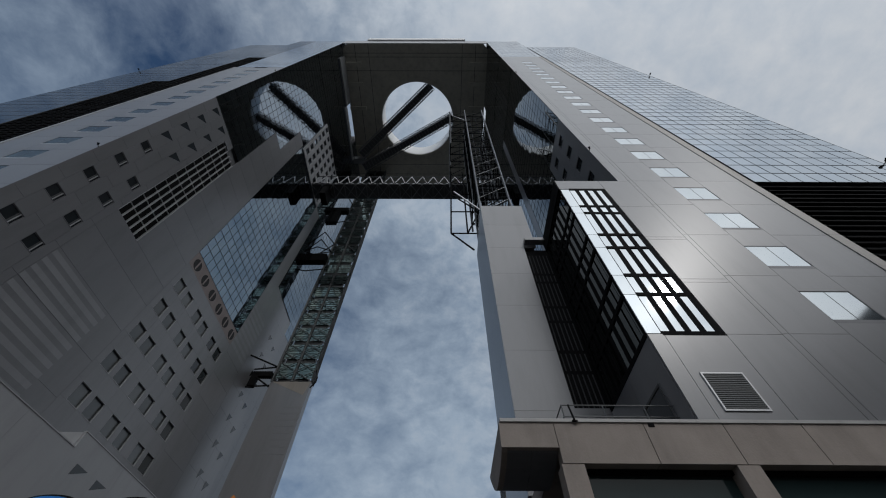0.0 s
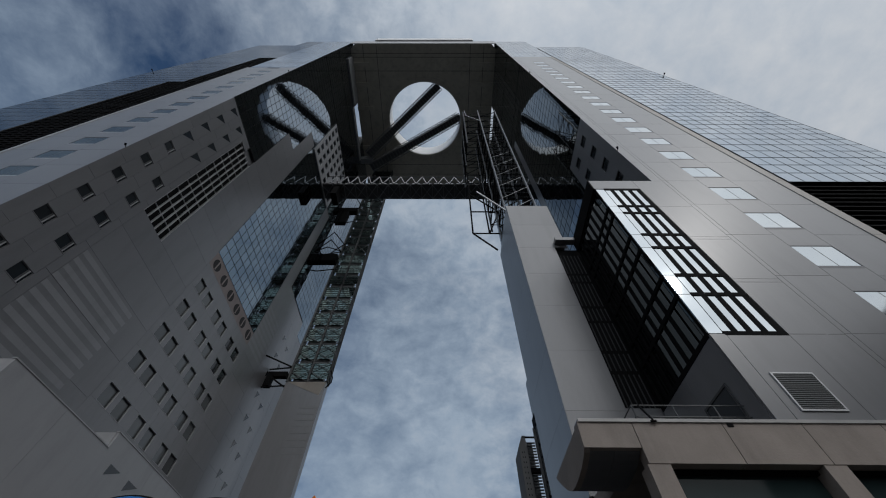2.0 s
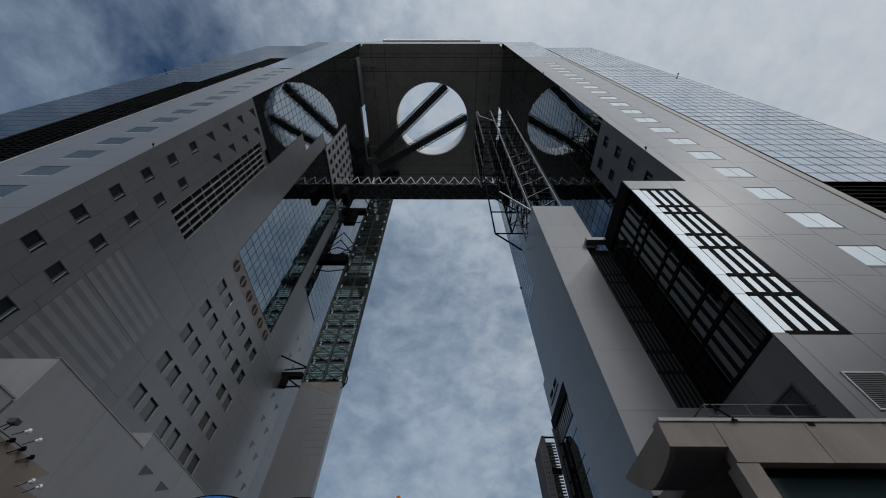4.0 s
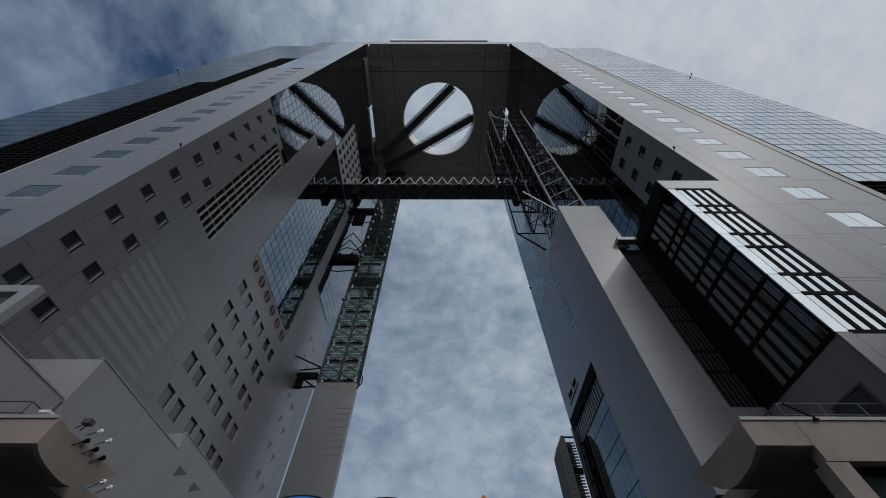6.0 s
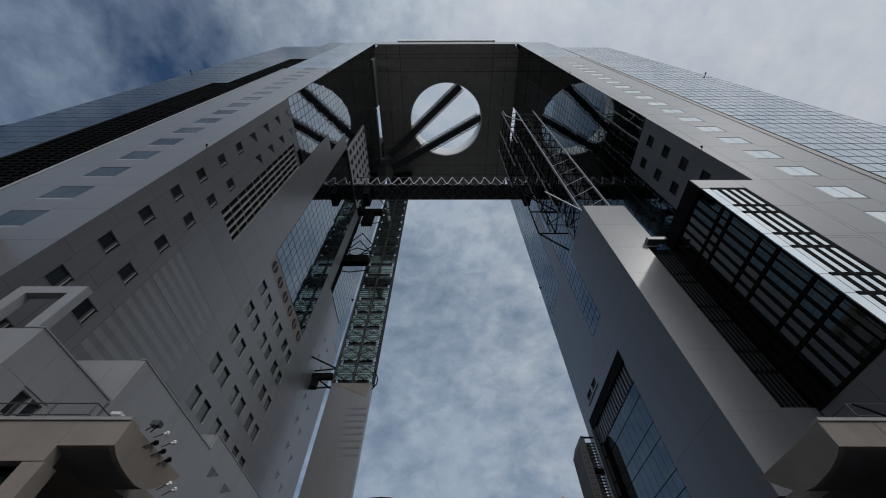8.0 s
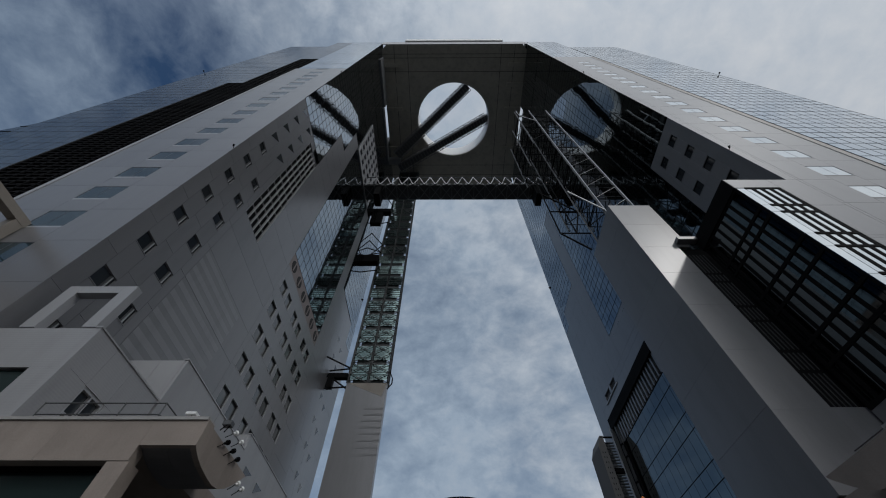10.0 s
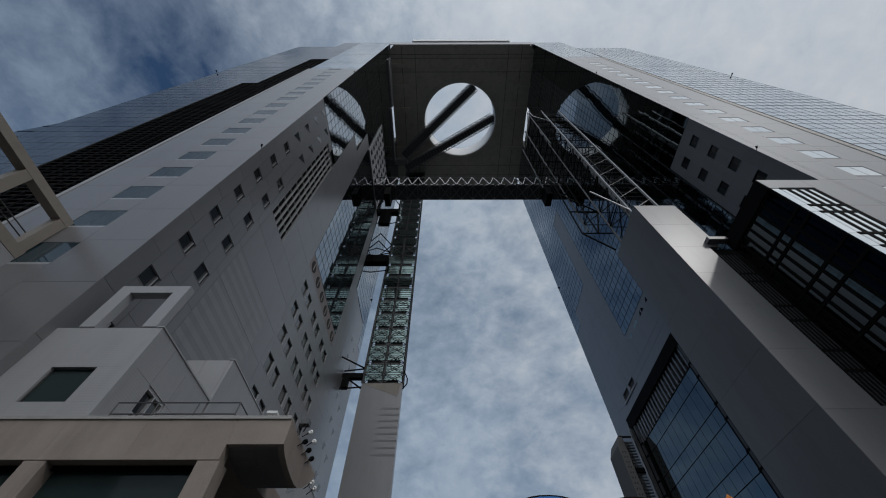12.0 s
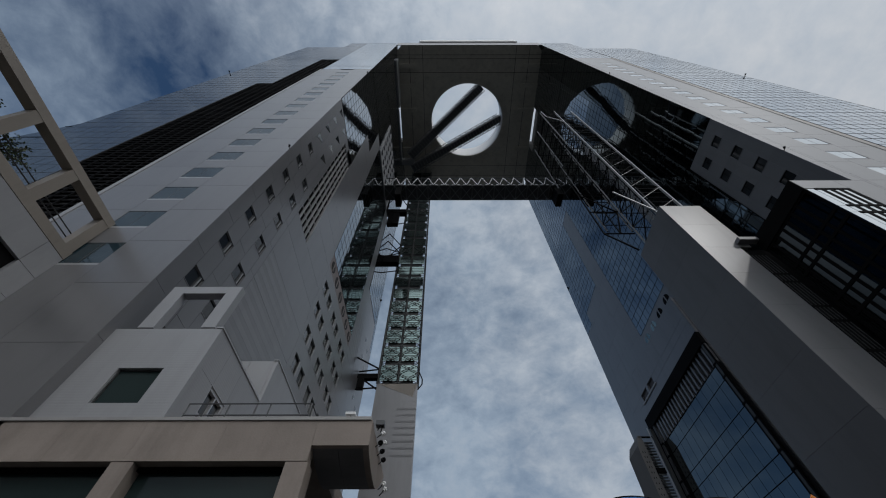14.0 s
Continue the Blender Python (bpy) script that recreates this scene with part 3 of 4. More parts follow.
for a, b in (((12.3, 13.2, 44.3), (12.5, 13.2, 66)), ((12.3, 13.2, 44.3), (16.6, 13.2, 44.3)), ((12.3, 13.2, 44.3), (15.2, 13.0, 40.0)), ((14.6, 13.2, 44.3), (14.6, 13.2, 66)),
             ((12.4, 13.2, 50.5), (16.6, 13.2, 50.5)), ((12.4, 13.2, 56.5), (16.6, 13.2, 56.5)), ((14.6, 13.2, 44.3), (16.6, 13.2, 50.5)), ((12.4, 13.2, 56.5), (16.6, 13.2, 50.5))):
    bar_part("outrigger", [(a, b)], 0.12, DARK, lattice)
bar_part("outrigger_arm", [((12.6, 7.6, 45.8), (15.8, 7.6, 40.6))], 0.1, STEEL_PALE, lattice)
# close-set rungs and thin diagonals of the lift cage
for z in spans(41, 87.5, 1.35):
    bar_part("rung", [((15.8, 8.0, z), (19.6, 8.0, z)), ((15.9, 8.0, z), (15.9, 12.0, z))], 0.035, STEEL, lattice)
for x in (16.9, 18.3):
    bar_part("guide_rail", [((x, 9.2, 40.2), (x, 9.2, 88))], 0.06, STEEL, lattice)

# ---- left tower ----
left = thing("tower", "tall tower with pale grey panels, punched windows and mirror glass in reflected sky blue", "tower", "twin towers")
bm = bmesh.new()
bm_box(bm, -58.0, -27.4, 0.45, 53, 0, 147.0)
bm_box(bm, -45.0, -30.2, 0.45, 53, 147.0, TOP - 1)
bm_box(bm, -30.2, -27.4, 0.45, 20.5, 147.0, TOP - 1)
bm_box(bm, -30.2, -27.4, 36.5, 53, 147.0, TOP - 1)
bm_box(bm, -45.0, -29.4, 53, 63.5, 0, TOP - 1)
bm_box(bm, -58.0, -45.0, 53, 63.5, 0, 147.0)
part("core", bm, JOINT, left)
wall = new("front_wall")
wall.parent = left
FLOOR_L = 4.45
zl = [9.05 + FLOOR_L * k for k in range(21)]
holes_l = [(-34.4, -31.4, 26.6 + FLOOR_L * k - 2.3, 26.6 + FLOOR_L * k) for k in range(-1, 16)]
zs_w = sorted({z for h in holes_l for z in h[2:]} | {9.6, 97.0})
panels(front, [-31.4, -27.0], zl, PANEL, wall)
panels(front, [-34.4, -31.4], zs_w, PANEL, wall, holes_l)
panels(front, [-38.9, -34.4], zl, PANEL, wall)
panels(front, [-39.35, -38.92], zl, PANEL_PALE, wall, d=0.06)
for h in holes_l:
    w = window(front, *h, left, glass=DIM_GLASS, depth=0.03, frame_mat=STEEL, t=0.04, proud=0.01)
    piece("sill", front, h[0] + 0.02, h[1] - 0.02, h[2] - 0.2, h[2] - 0.015, -0.05, 0.008, STEEL_PALE, w)
curtain(front, -38.9, -27, 98.1, TOP, 1.4, 2.2, left, frame_mat=STEEL, bar=0.036, upright=0.12)
curtain(front, -58.3, -47.0, 30, 80, 1.4, 2.2, left, glass=BLUE_REFLECTION, frame_mat=STEEL, bar=0.036, upright=0.12)
curtain(front, -58.3, -44.0, 80, 116, 1.4, 2.2, left, glass=BLUE_REFLECTION, frame_mat=STEEL, bar=0.036, upright=0.12)
curtain(front, -45.2, -38.9, 116, TOP, 1.4, 2.2, left, glass=BLUE_REFLECTION, frame_mat=STEEL, bar=0.036, upright=0.12)
curtain(front, -58.3, -45.2, 116, 149, 1.4, 2.2, left, glass=BLUE_REFLECTION, frame_mat=STEEL, bar=0.036, upright=0.12)
flare = [(-58.3, 51.5), (-66.0, 38.0), (-66.0, 30.0), (-58.3, 30.0)]
bm = bmesh.new()
lo = [bm.verts.new((x, 0.02, z)) for x, z in flare]
hi = [bm.verts.new((x, 6.0, z)) for x, z in flare]
bm.faces.new(lo)
bm.faces.new(hi[::-1])
for k in range(4):
    bm.faces.new((lo[k], hi[k], hi[(k + 1) % 4], lo[(k + 1) % 4]))
part("flared_foot", bm, BLUE_REFLECTION, left)
bm = bmesh.new()
for z in spans(30, 49.8, 2.2):
    fbox(bm, front, max(-66.0, -58.3 - (51.5 - z) * 0.57), -58.3, z - 0.03, z + 0.03, -0.02, 0.03)
part("flare_bars", bm, DARK, left)
bm = bmesh.new()
for i in range(140):
    z = 9.8 + i * 0.755
    fbox(bm, front, -47 if z < 80 else -44, -39, z, z + 0.16, -0.29, -0.1)
part("louvre", bm, DARK, left)
for u in spans(-46.9, -39.1, 1.3):
    piece("fin", front, u - 0.06, u + 0.06, 9.8, 80 if u < -44 else 115.9, -0.29, -0.06, DARK, left)
# near-black sheet, put in to darken the gaps between slats and fins
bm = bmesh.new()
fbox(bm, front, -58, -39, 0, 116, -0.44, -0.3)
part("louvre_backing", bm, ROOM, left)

inner = new("inner_wall")
inner.parent = left
a_holes, b_holes = [], []
for k in range(-3, 5):
    z1 = 30.5 + 4.4 * k
    a_holes.append((1.45, 3.0, z1 - 1.5, z1))
    b_holes.append((4.5, 6.05, z1 - 1.55, z1))
b_holes = b_holes[:7]
tri = [(1.5, 2.95, 52.2 + 4.35 * k) for k in range(4)] + [(4.5, 5.95, 51.9 + 4.35 * k) for k in range(4)]
for hs, u0, u1, ztop in ((a_holes, 1.45, 3.0, 66), (b_holes, 4.5, 6.05, 66)):
    panels(inner_left, [u0, u1], sorted({z for h in hs for z in h[2:]} | {9.6, ztop}), PANEL, inner, hs)
    for h in hs:
        w = window(inner_left, *h, left, panes=1, glass=GREY_GLASS, frame_mat=DARK_PANEL, depth=0.14, proud=0.05)
        reveal(inner_left, h, w, depth=0.24, mat=DARK_PANEL)
        for k, m in ((0.66, STEEL), (0.76, STEEL_PALE)):
            piece("mullion", inner_left, h[0] + 1.55 * k, h[0] + 1.55 * k + 0.09, h[2] + 0.07, h[3] - 0.07, -0.14, -0.06, m, w)
zj = [9.6] + [14.05 + 4.35 * k for k in range(16)]
zi = [z for z in zj if z < 63] + [66]
for y0, y1, z1 in tri:
    bm = bmesh.new()
    vs = [bm.verts.new((-26.99 + d, y, z)) for d in (0.0, 0.02) for y, z in ((y0, z1), (y1, z1), (y0, z1 - 1.7))]
    for f in ((0, 2, 1), (3, 4, 5), (0, 1, 4, 3), (1, 2, 5, 4), (2, 0, 3, 5)):
        bm.faces.new([vs[i] for i in f])
    part("triangular_window", bm, WINDOW, left)
for k in range(7):
    for y0, dz in ((47.6, 0.0), (50.6, -0.6)):
        z1 = 29.0 + 4.6 * k + dz
        bm = bmesh.new()
        vs = [bm.verts.new((-26.99 + d, y, z)) for d in (0.0, 0.02) for y, z in ((y0, z1), (y0 + 1.3, z1), (y0, z1 - 1.4))]
        for f in ((0, 2, 1), (3, 4, 5), (0, 1, 4, 3), (1, 2, 5, 4), (2, 0, 3, 5)):
            bm.faces.new([vs[i] for i in f])
        part("triangular_window", bm, WINDOW, left)
panels(inner_left, [0, 1.45], zi, PANEL, inner)
panels(inner_left, [3.0, 4.5], zi, PANEL, inner)
panels(inner_left, [6.05, 6.9], zi, PANEL, inner)
panels(inner_left, [6.9, 19.1], [z for z in zj if z < 37] + [39.3], PANEL, inner)
panels(inner_left, [6.9, 8.7], [64.1, 66], PANEL, inner)
bm = bmesh.new()
for i in range(6):
    fbox(bm, inner_left, 6.9 + i * 0.9 - 0.05, 6.9 + i * 0.9 + 0.05, 39.3, 64, -0.3, 0)
for z in spans(39.3, 64, 2.2):
    fbox(bm, inner_left, 6.9, 11.4, z - 0.03, z + 0.03, -0.34, -0.22)
part("grille", bm, STEEL_PALE, left)
# black sheet added so that the gaps of the grille go dark
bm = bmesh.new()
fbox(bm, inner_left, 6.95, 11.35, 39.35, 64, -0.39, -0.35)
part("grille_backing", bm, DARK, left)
panels(inner_left, [11.4, 19.1], [39.3] + [z for z in zj if 44 < z < 80] + [84], PANEL, inner)
panels(inner_left, [15.3, 19.1], spans(84, 98, 4.35), PANEL, inner)
# pale strips put reflected sunlight into the wall's colour
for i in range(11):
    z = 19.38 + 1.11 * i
    piece("strip", inner_left, 6.95, 16.1, z, z + 0.58, 0.001, 0.006, RIB_AND_LIGHT, inner)
pair_holes = []
for z1 in (25.35, 29.7, 34.1, 38.5, 42.85):
    for y0 in (20.0, 26.2, 32.4):
        pair_holes += [(y0, y0 + 1.85, z1 - 2.2, z1), (y0 + 2.6, y0 + 4.45, z1 - 2.2, z1)]
us = sorted({19.1, 37.5} | {u for h in pair_holes for u in h[:2]})
zs = sorted({9.6, 14.0, 18.5, 45.2} | {z for h in pair_holes for z in h[2:]})
panels(inner_left, us, zs, PANEL, inner, pair_holes, gap=0.004)
for h in pair_holes:
    unlit = h[0] > 32 and h[3] > 36
    w = window(inner_left, *h, left, panes=1, glass=GREY_GLASS if unlit else PALE_GREY_GLASS, depth=0.25, frame_mat=STEEL, t=0.05)
    reveal(inner_left, h, w, depth=0.25)
panels(inner_left, [19.1, 37.5], [45.2, 48.0], PANEL_ROSE, inner)
for i in range(6):
    y = 20.62 + 3.12 * i
    bm = bmesh.new()
    bm_bar(bm, (-27.3, y, 46.47), (-26.96, y, 46.47), 0.95, 20)
    part("vent", bm, ROOM, left, "round dark vent")
    piece("vent_bar", inner_left, y - 0.12, y + 0.12, 45.57, 47.37, 0.045, 0.09, PANEL_ROSE, left)
curtain(inner_left, 19.1, 37.5, 48, 98, 1.4, 2.2, left, glass=TEAL, bar=0.1)
panels(inner_left, [37.5, 44.0], spans(9.6, 65.5, 4.4), PANEL, inner)
panels(inner_left, [37.5, 41.2], spans(65.5, 98, 4.4), PANEL, inner)
# black strip in place of the shadow beside the panel column
piece("dark_edge", inner_left, 41.22, 41.6, 65.5, 98, -0.3, 0.02, DARK, inner)
# paler strips for the ribs of this panel column
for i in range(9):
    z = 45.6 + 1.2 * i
    piece("strip", inner_left, 37.6, 43.9, z, z + 0.65, 0.001, 0.006, RIB_AND_LIGHT, inner)
panels(inner_left, [44, 48.5, 53], spans(9.6, 65.2, 4.8), PANEL, inner)
curtain(inner_left, 41.62, 53, 65.6, 98, 1.4, 2.2, left, glass=TEAL, bar=0.08)
rear = at_x(-29.2, 1)
panels(rear, [53.1, 58.3, 63.5], spans(9.6, 65, 4.8), PANEL, inner)
curtain(rear, 53.1, 63.5, 65, SOF, 1.4, 2.2, left, glass=TEAL)
curtain(inner_left, 0, 53, 98, 147, 1.4, 2.2, left, glass=MIRROR_DARK, bar=0.12)
curtain(inner_left, 0, 20.5, 147, SOF, 1.4, 2.2, left, glass=MIRROR_DARK, bar=0.12)
curtain(inner_left, 36.5, 53, 147, SOF, 1.4, 2.2, left, glass=MIRROR_DARK)
perf = new("window_wall")
perf.parent = left
p_holes = [(20.5 + 2.9 * i, 22.1 + 2.9 * i, 98.6 + 3.9 * k, 100.9 + 3.9 * k) for i in range(6) for k in range(6)]
panels(inner_left, sorted({19.6, 37.6} | {u for h in p_holes for u in h[:2]}), sorted({97.0, 120.8} | {z for h in p_holes for z in h[2:]}), PANEL_PALE, perf, p_holes, d=0.25, thick=0.2, gap=0.003)
curtain(inner_left, 0, 11.4, 66, 98, 1.4, 2.2, left, glass=MIRROR_DARK, bar=0.12)
curtain(inner_left, 11.4, 15.3, 84, 98, 1.4, 2.2, left, glass=MIRROR_DARK)

# ---- sky platform ----
deck = thing("sky_platform", "dark square sky platform with a great round hole", "platform")
N = 96


def square_at(a, r=27.0):
    c, s = math.cos(a), math.sin(a)
    k = r / max(abs(c), abs(s))
    return HOLE[0] + c * k, 27.0 + s * k


bm = bmesh.new()
loops = []
for i in range(N):
    a = 2 * math.pi * (i + 0.5) / N
    cx, cy = HOLE[0] + HOLE[2] * math.cos(a), HOLE[1] + HOLE[2] * math.sin(a)
    sx, sy = square_at(a)
    loops.append([bm.verts.new(p) for p in ((cx, cy, SOF), (sx, sy, SOF), (sx, sy, TOP), (cx, cy, SOF + 6.0))])
for p, q in zip(loops, loops[1:] + loops[:1]):
    for j in range(4):
        bm.faces.new((p[j], p[(j + 1) % 4], q[(j + 1) % 4], q[j]))
part("slab", bm, SOFFIT, deck)
# added strip that carries the platform's rear edge further back
bm = bmesh.new()
bm_box(bm, -26.95, 26.95, 54.0, 56.6, SOF + 0.02, SOF + 5.0)
part("rear_gallery", bm, SOFFIT, deck)
bm = bmesh.new()
prof = [(HOLE[2] - 0.02, SOF - 0.12), (HOLE[2] + 2.0, SOF - 0.12), (HOLE[2] + 2.05, SOF + 0.02), (HOLE[2] - 0.02, SOF + 0.02)]
ring = [[bm.verts.new((HOLE[0] + r * math.cos(2 * math.pi * i / N), HOLE[1] + r * math.sin(2 * math.pi * i / N), z)) for r, z in prof] for i in range(N)]
for p, q in zip(ring, ring[1:] + ring[:1]):
    for j in range(4):
        bm.faces.new((p[j], p[(j + 1) % 4], q[(j + 1) % 4], q[j]))
part("hole_rim", bm, SOFFIT, deck)
bm = bmesh.new()
prof = [(HOLE[2] - 0.25, SOF + 0.3), (HOLE[2] - 0.05, SOF + 0.3), (HOLE[2] - 0.05, SOF + 9.0), (HOLE[2] - 0.25, SOF + 9.0)]
ring = [[bm.verts.new((HOLE[0] + r * math.cos(2 * math.pi * i / N), HOLE[1] + r * math.sin(2 * math.pi * i / N), z)) for r, z in prof] for i in range(N)]
for p, q in zip(ring, ring[1:] + ring[:1]):
    for j in range(4):
        bm.faces.new((p[j], p[(j + 1) % 4], q[(j + 1) % 4], q[j]))
part("hole_lining", bm, WHITE, deck, "white lining of the round hole")
for y in (3.0, 4.3, 9.0, 46.5, 51.0):
    piece("joint_strip", at_y(0), -26.9, 26.9, SOF - 0.05, SOF - 0.004, -y - 0.12, -y, DARK, deck)
for x in (-22.5, -17.5, 17.5, 22.5):
    piece("joint_strip", at_x(0, 1), 0.2, 53.5, SOF - 0.06, SOF - 0.006, x, x + 0.12, DARK, deck)
for sgn in (-1, 1):
    for y in (6.0, 13.0, 22.0, 38.0):
        bm = bmesh.new()
        bm_box(bm, *sorted((sgn * 20.5, sgn * 26.9)), y, y + 1.4, SOF - 1.0, SOF - 0.08)
        part("bracket_beam", bm, SOFFIT, deck)
bm = bmesh.new()
bm_box(bm, -26.95, -26.5, 4, 20.4, 147.5, SOF - 0.1)
bm_box(bm, -26.95, -26.6, 20.4, 41, 144.6, 146.8)
part("edge_band", bm, PANEL_PALE, deck)
bm = bmesh.new()
bm_box(bm, -26.95, -22.0, 41, 43.2, 146.8, 149.5)
part("landing_box", bm, PANEL_PALE, deck)
bm = bmesh.new()
fbox(bm, front, -27, 27, SOF + 0.05, TOP, 0.02, 0.2)
part("fascia", bm, PANEL_PALE, deck)
bm = bmesh.new()
fbox(bm, front, -18.9, 18.9, TOP, TOP + 6, -0.4, 0.7)
part("parapet", bm, WHITE, deck)


def truss_tube(a, b, w, h, name, label):
    """A slender covered escalator tube with lattice sides."""
    t = thing(name, label, "escalator", "sky escalators")
    a, b = Vector(a), Vector(b)
    d = (b - a).normalized()
    s = d.cross(Vector((0, 0, 1))).normalized() * w / 2
    u = s.cross(d).normalized() * h
    bm = bmesh.new()
    n = 32
    vs = [bm.verts.new(p + o) for p in (a, b) for o in (-s * 0.85 + u * 0.15, s * 0.85 + u * 0.15, s * 0.85 + u * 0.9, -s * 0.85 + u * 0.9)]
    for f in ((0, 1, 2, 3), (7, 6, 5, 4), (0, 4, 5, 1), (1, 5, 6, 2), (2, 6, 7, 3), (3, 7, 4, 0)):
        bm.faces.new([vs[i] for i in f])
    part("tube", bm, STEEL, t)
    e = 1.25
    bars = []
    for k in (-e, e):
        bars += [(a + s * k, b + s * k), (a + s * k + u, b + s * k + u)]
        for i in range(n):
            p, q = a.lerp(b, i / n), a.lerp(b, (i + 1) / n)
            bars += [(p + s * k, p + s * k + u), (p + s * k, q + s * k + u) if i % 2 else (p + s * k + u, q + s * k)]
    for i in range(n + 1):
        p = a.lerp(b, i / n)
        bars.append((p - s * e, p + s * e))
    bar_part("lattice", bars, 0.11, DARK_PANEL, t)
    for k in (-e, e):
        bar_part("handrail", [(a + s * k + u * 1.03, b + s * k + u * 1.03)], 0.07, STEEL_PALE, t)
        bar_part("sill_rail", [(a + s * k * 1.04, b + s * k * 1.04)], 0.06, STEEL_PALE, t)
    return t


truss_tube((-23.0, 39.2, 146.0), (5.7, 14.9, 158), 3.0, 3.0, "escalator", "dark enclosed escalator tube rising through the round hole")
truss_tube((-22.3, 44.3, 145.0), (14.6, 27.2, 158), 3.0, 3.0, "escalator", "dark enclosed escalator tube rising to the hole's rim")

# ---- bridge ----
bridge = thing("bridge", "dark steel truss footbridge hung between the towers", "bridge")
bm = bmesh.new()
bm_box(bm, -27, 27, 30.2, 34.5, 97.5, 98.1)
part("deck", bm, STEEL, bridge)
bm = bmesh.new()
bm_box(bm, -27, 27, 31.4, 33.4, 98.12, 100.6)
part("walkway", bm, DARK, bridge)
xs = spans(-27, 27, 1.6)
for y in (30.0, 34.7):
    bar_part("chord", [((-27, y, 97.7), (27, y, 97.7))], 0.16, STEEL, bridge)
    bar_part("chord", [((-27, y, 102.6), (27, y, 102.6))], 0.13, STEEL, bridge)
    for i, (x0, x1) in enumerate(zip(xs, xs[1:])):
        bar_part("diagonal", [((x0, y, 97.7), (x1, y, 102.6)) if i % 2 else ((x0, y, 102.6), (x1, y, 97.7))], 0.15, STEEL_PALE, bridge)
under = []
for x0, x1 in zip(xs[::2], xs[2::2]):
    under += [((x0, 30.2, 97.35), (x1, 34.5, 97.35)), ((x1, 30.2, 97.35), (x0, 34.5, 97.35)), ((x0, 30.2, 97.35), (x0, 34.5, 97.35))]
bar_part("cross_bracing", under, 0.12, DARK_PANEL, bridge)
# pale plates added to stand in for bright dashes along the deck edge
for x in xs[:-1]:
    piece("edge_plate", at_y(29.8), x + 0.5, x + 1.2, 97.3, 97.55, 0.0, 0.05, STEEL_PALE, bridge)
for x in (-22.5, 22.5):
    bm = bmesh.new()
    bm_box(bm, x - 0.8, x + 0.8, 30.4, 34.3, 92.5, 97.48)
    part("haunch", bm, DARK, bridge)

# ---- rear lift shaft ----
shaft = thing("lift_shaft", "rear lift shaft, pale clad base under a glazed steel lattice", "lift shaft")
shaft.location = (1.05, -3.5, -2.4)
bm = bmesh.new()
bm_box(bm, -24.3, -16.2, 53, 54.4, 2.4, 48.6)
part("base", bm, PANEL, shaft)
for k in range(8):
    piece("slot", at_y(53.0), -20.2 + 0.06 * k, -16.25, 34.5 + 1.2 * k, 34.85 + 1.2 * k, 0.002, 0.02, SLOT, shaft)
# thin beige triangle: light and shade at the base's top put into colour
bm = bmesh.new()
vs = [bm.verts.new((x, y, z)) for y in (52.97, 52.995) for x, z in ((-24.2, 48.6), (-16.25, 48.6), (-17.0, 45.6))]
for f in ((0, 1, 2), (5, 4, 3), (0, 3, 4, 1), (1, 4, 5, 2), (2, 5, 3, 0)):
    bm.faces.new([vs[i] for i in f])
part("beige_wedge", bm, PANEL_BEIGE, shaft)
sx, sy, sz = [-24.3, -20.25, -16.2], [53.0, 53.75, 54.5], spans(48.6, SOF + 2.4, 5.0)
for y in sy:
    for x in sx:
        if y == 53.75 and x == -20.25:
            continue
        bar_part("chord", [((x, y, 48.6), (x, y, SOF + 2.4))], 0.2, STEEL, shaft)
bars = []
for n_z, (z0, z1) in enumerate(zip(sz, sz[1:])):
    zm = (z0 + z1) / 2
    for x0, x1 in zip(sx, sx[1:]):
        for y in (53.0, 54.5):
            bars += [((x0, y, z0), (x1, y, z0)), ((x0, y, zm), (x1, y, zm))]
            if n_z < 5:
                for za, zb in ((z0, zm), (zm, z1)):
                    bars += [((x0, y, za), (x1, y, zb)), ((x1, y, za), (x0, y, zb))]
            elif n_z % 5 == 4:
                bars += [((x0, y, z0), (x1, y, z1)), ((x1, y, z0), (x0, y, z1))]
    for y0, y1 in zip(sy, sy[1:]):
        for x in (-24.3, -16.2):
            bars += [((x, y0, z0), (x, y1, z0)), ((x, y0, z0), (x, y1, z1)), ((x, y1, z0), (x, y0, z1))]
bar_part("brace", bars, 0.085, STEEL, shaft)["kind"] = "stuff"
rungs = []
for z0, z1 in zip(sz, sz[1:]):
    for f in (0.2, 0.35, 0.65, 0.8):
        rungs.append(((-24.3, 53.05, z0 + f * (z1 - z0)), (-16.2, 53.05, z0 + f * (z1 - z0))))
for rung in rungs:
    bar_part("rung", [rung], 0.06, STEEL, shaft)
for z0, z1 in zip(sz, sz[1:]):
    for x0, x1 in zip(sx, sx[1:]):
        piece("pane", at_y(53.3), x0 + 0.3, x1 - 0.3, z0 + 0.9, z1 - 0.35, -0.05, 0.0, SHAFT_GLASS, shaft)
bm = bmesh.new()
bm_box(bm, -23.4, -17.2, 53.7, 54.3, 48.6, SOF + 2.4)
part("lift_core", bm, STEEL, shaft)
bar_part("foot_bracket", [((-16.1, 53.0, 51.5), (-15.3, 53.0, 49.6)), ((-15.3, 53.0, 49.6), (-15.3, 53.0, 48.4)), ((-15.3, 53.0, 48.4), (-16.1, 53.0, 47.2))], 0.13, DARK, shaft)

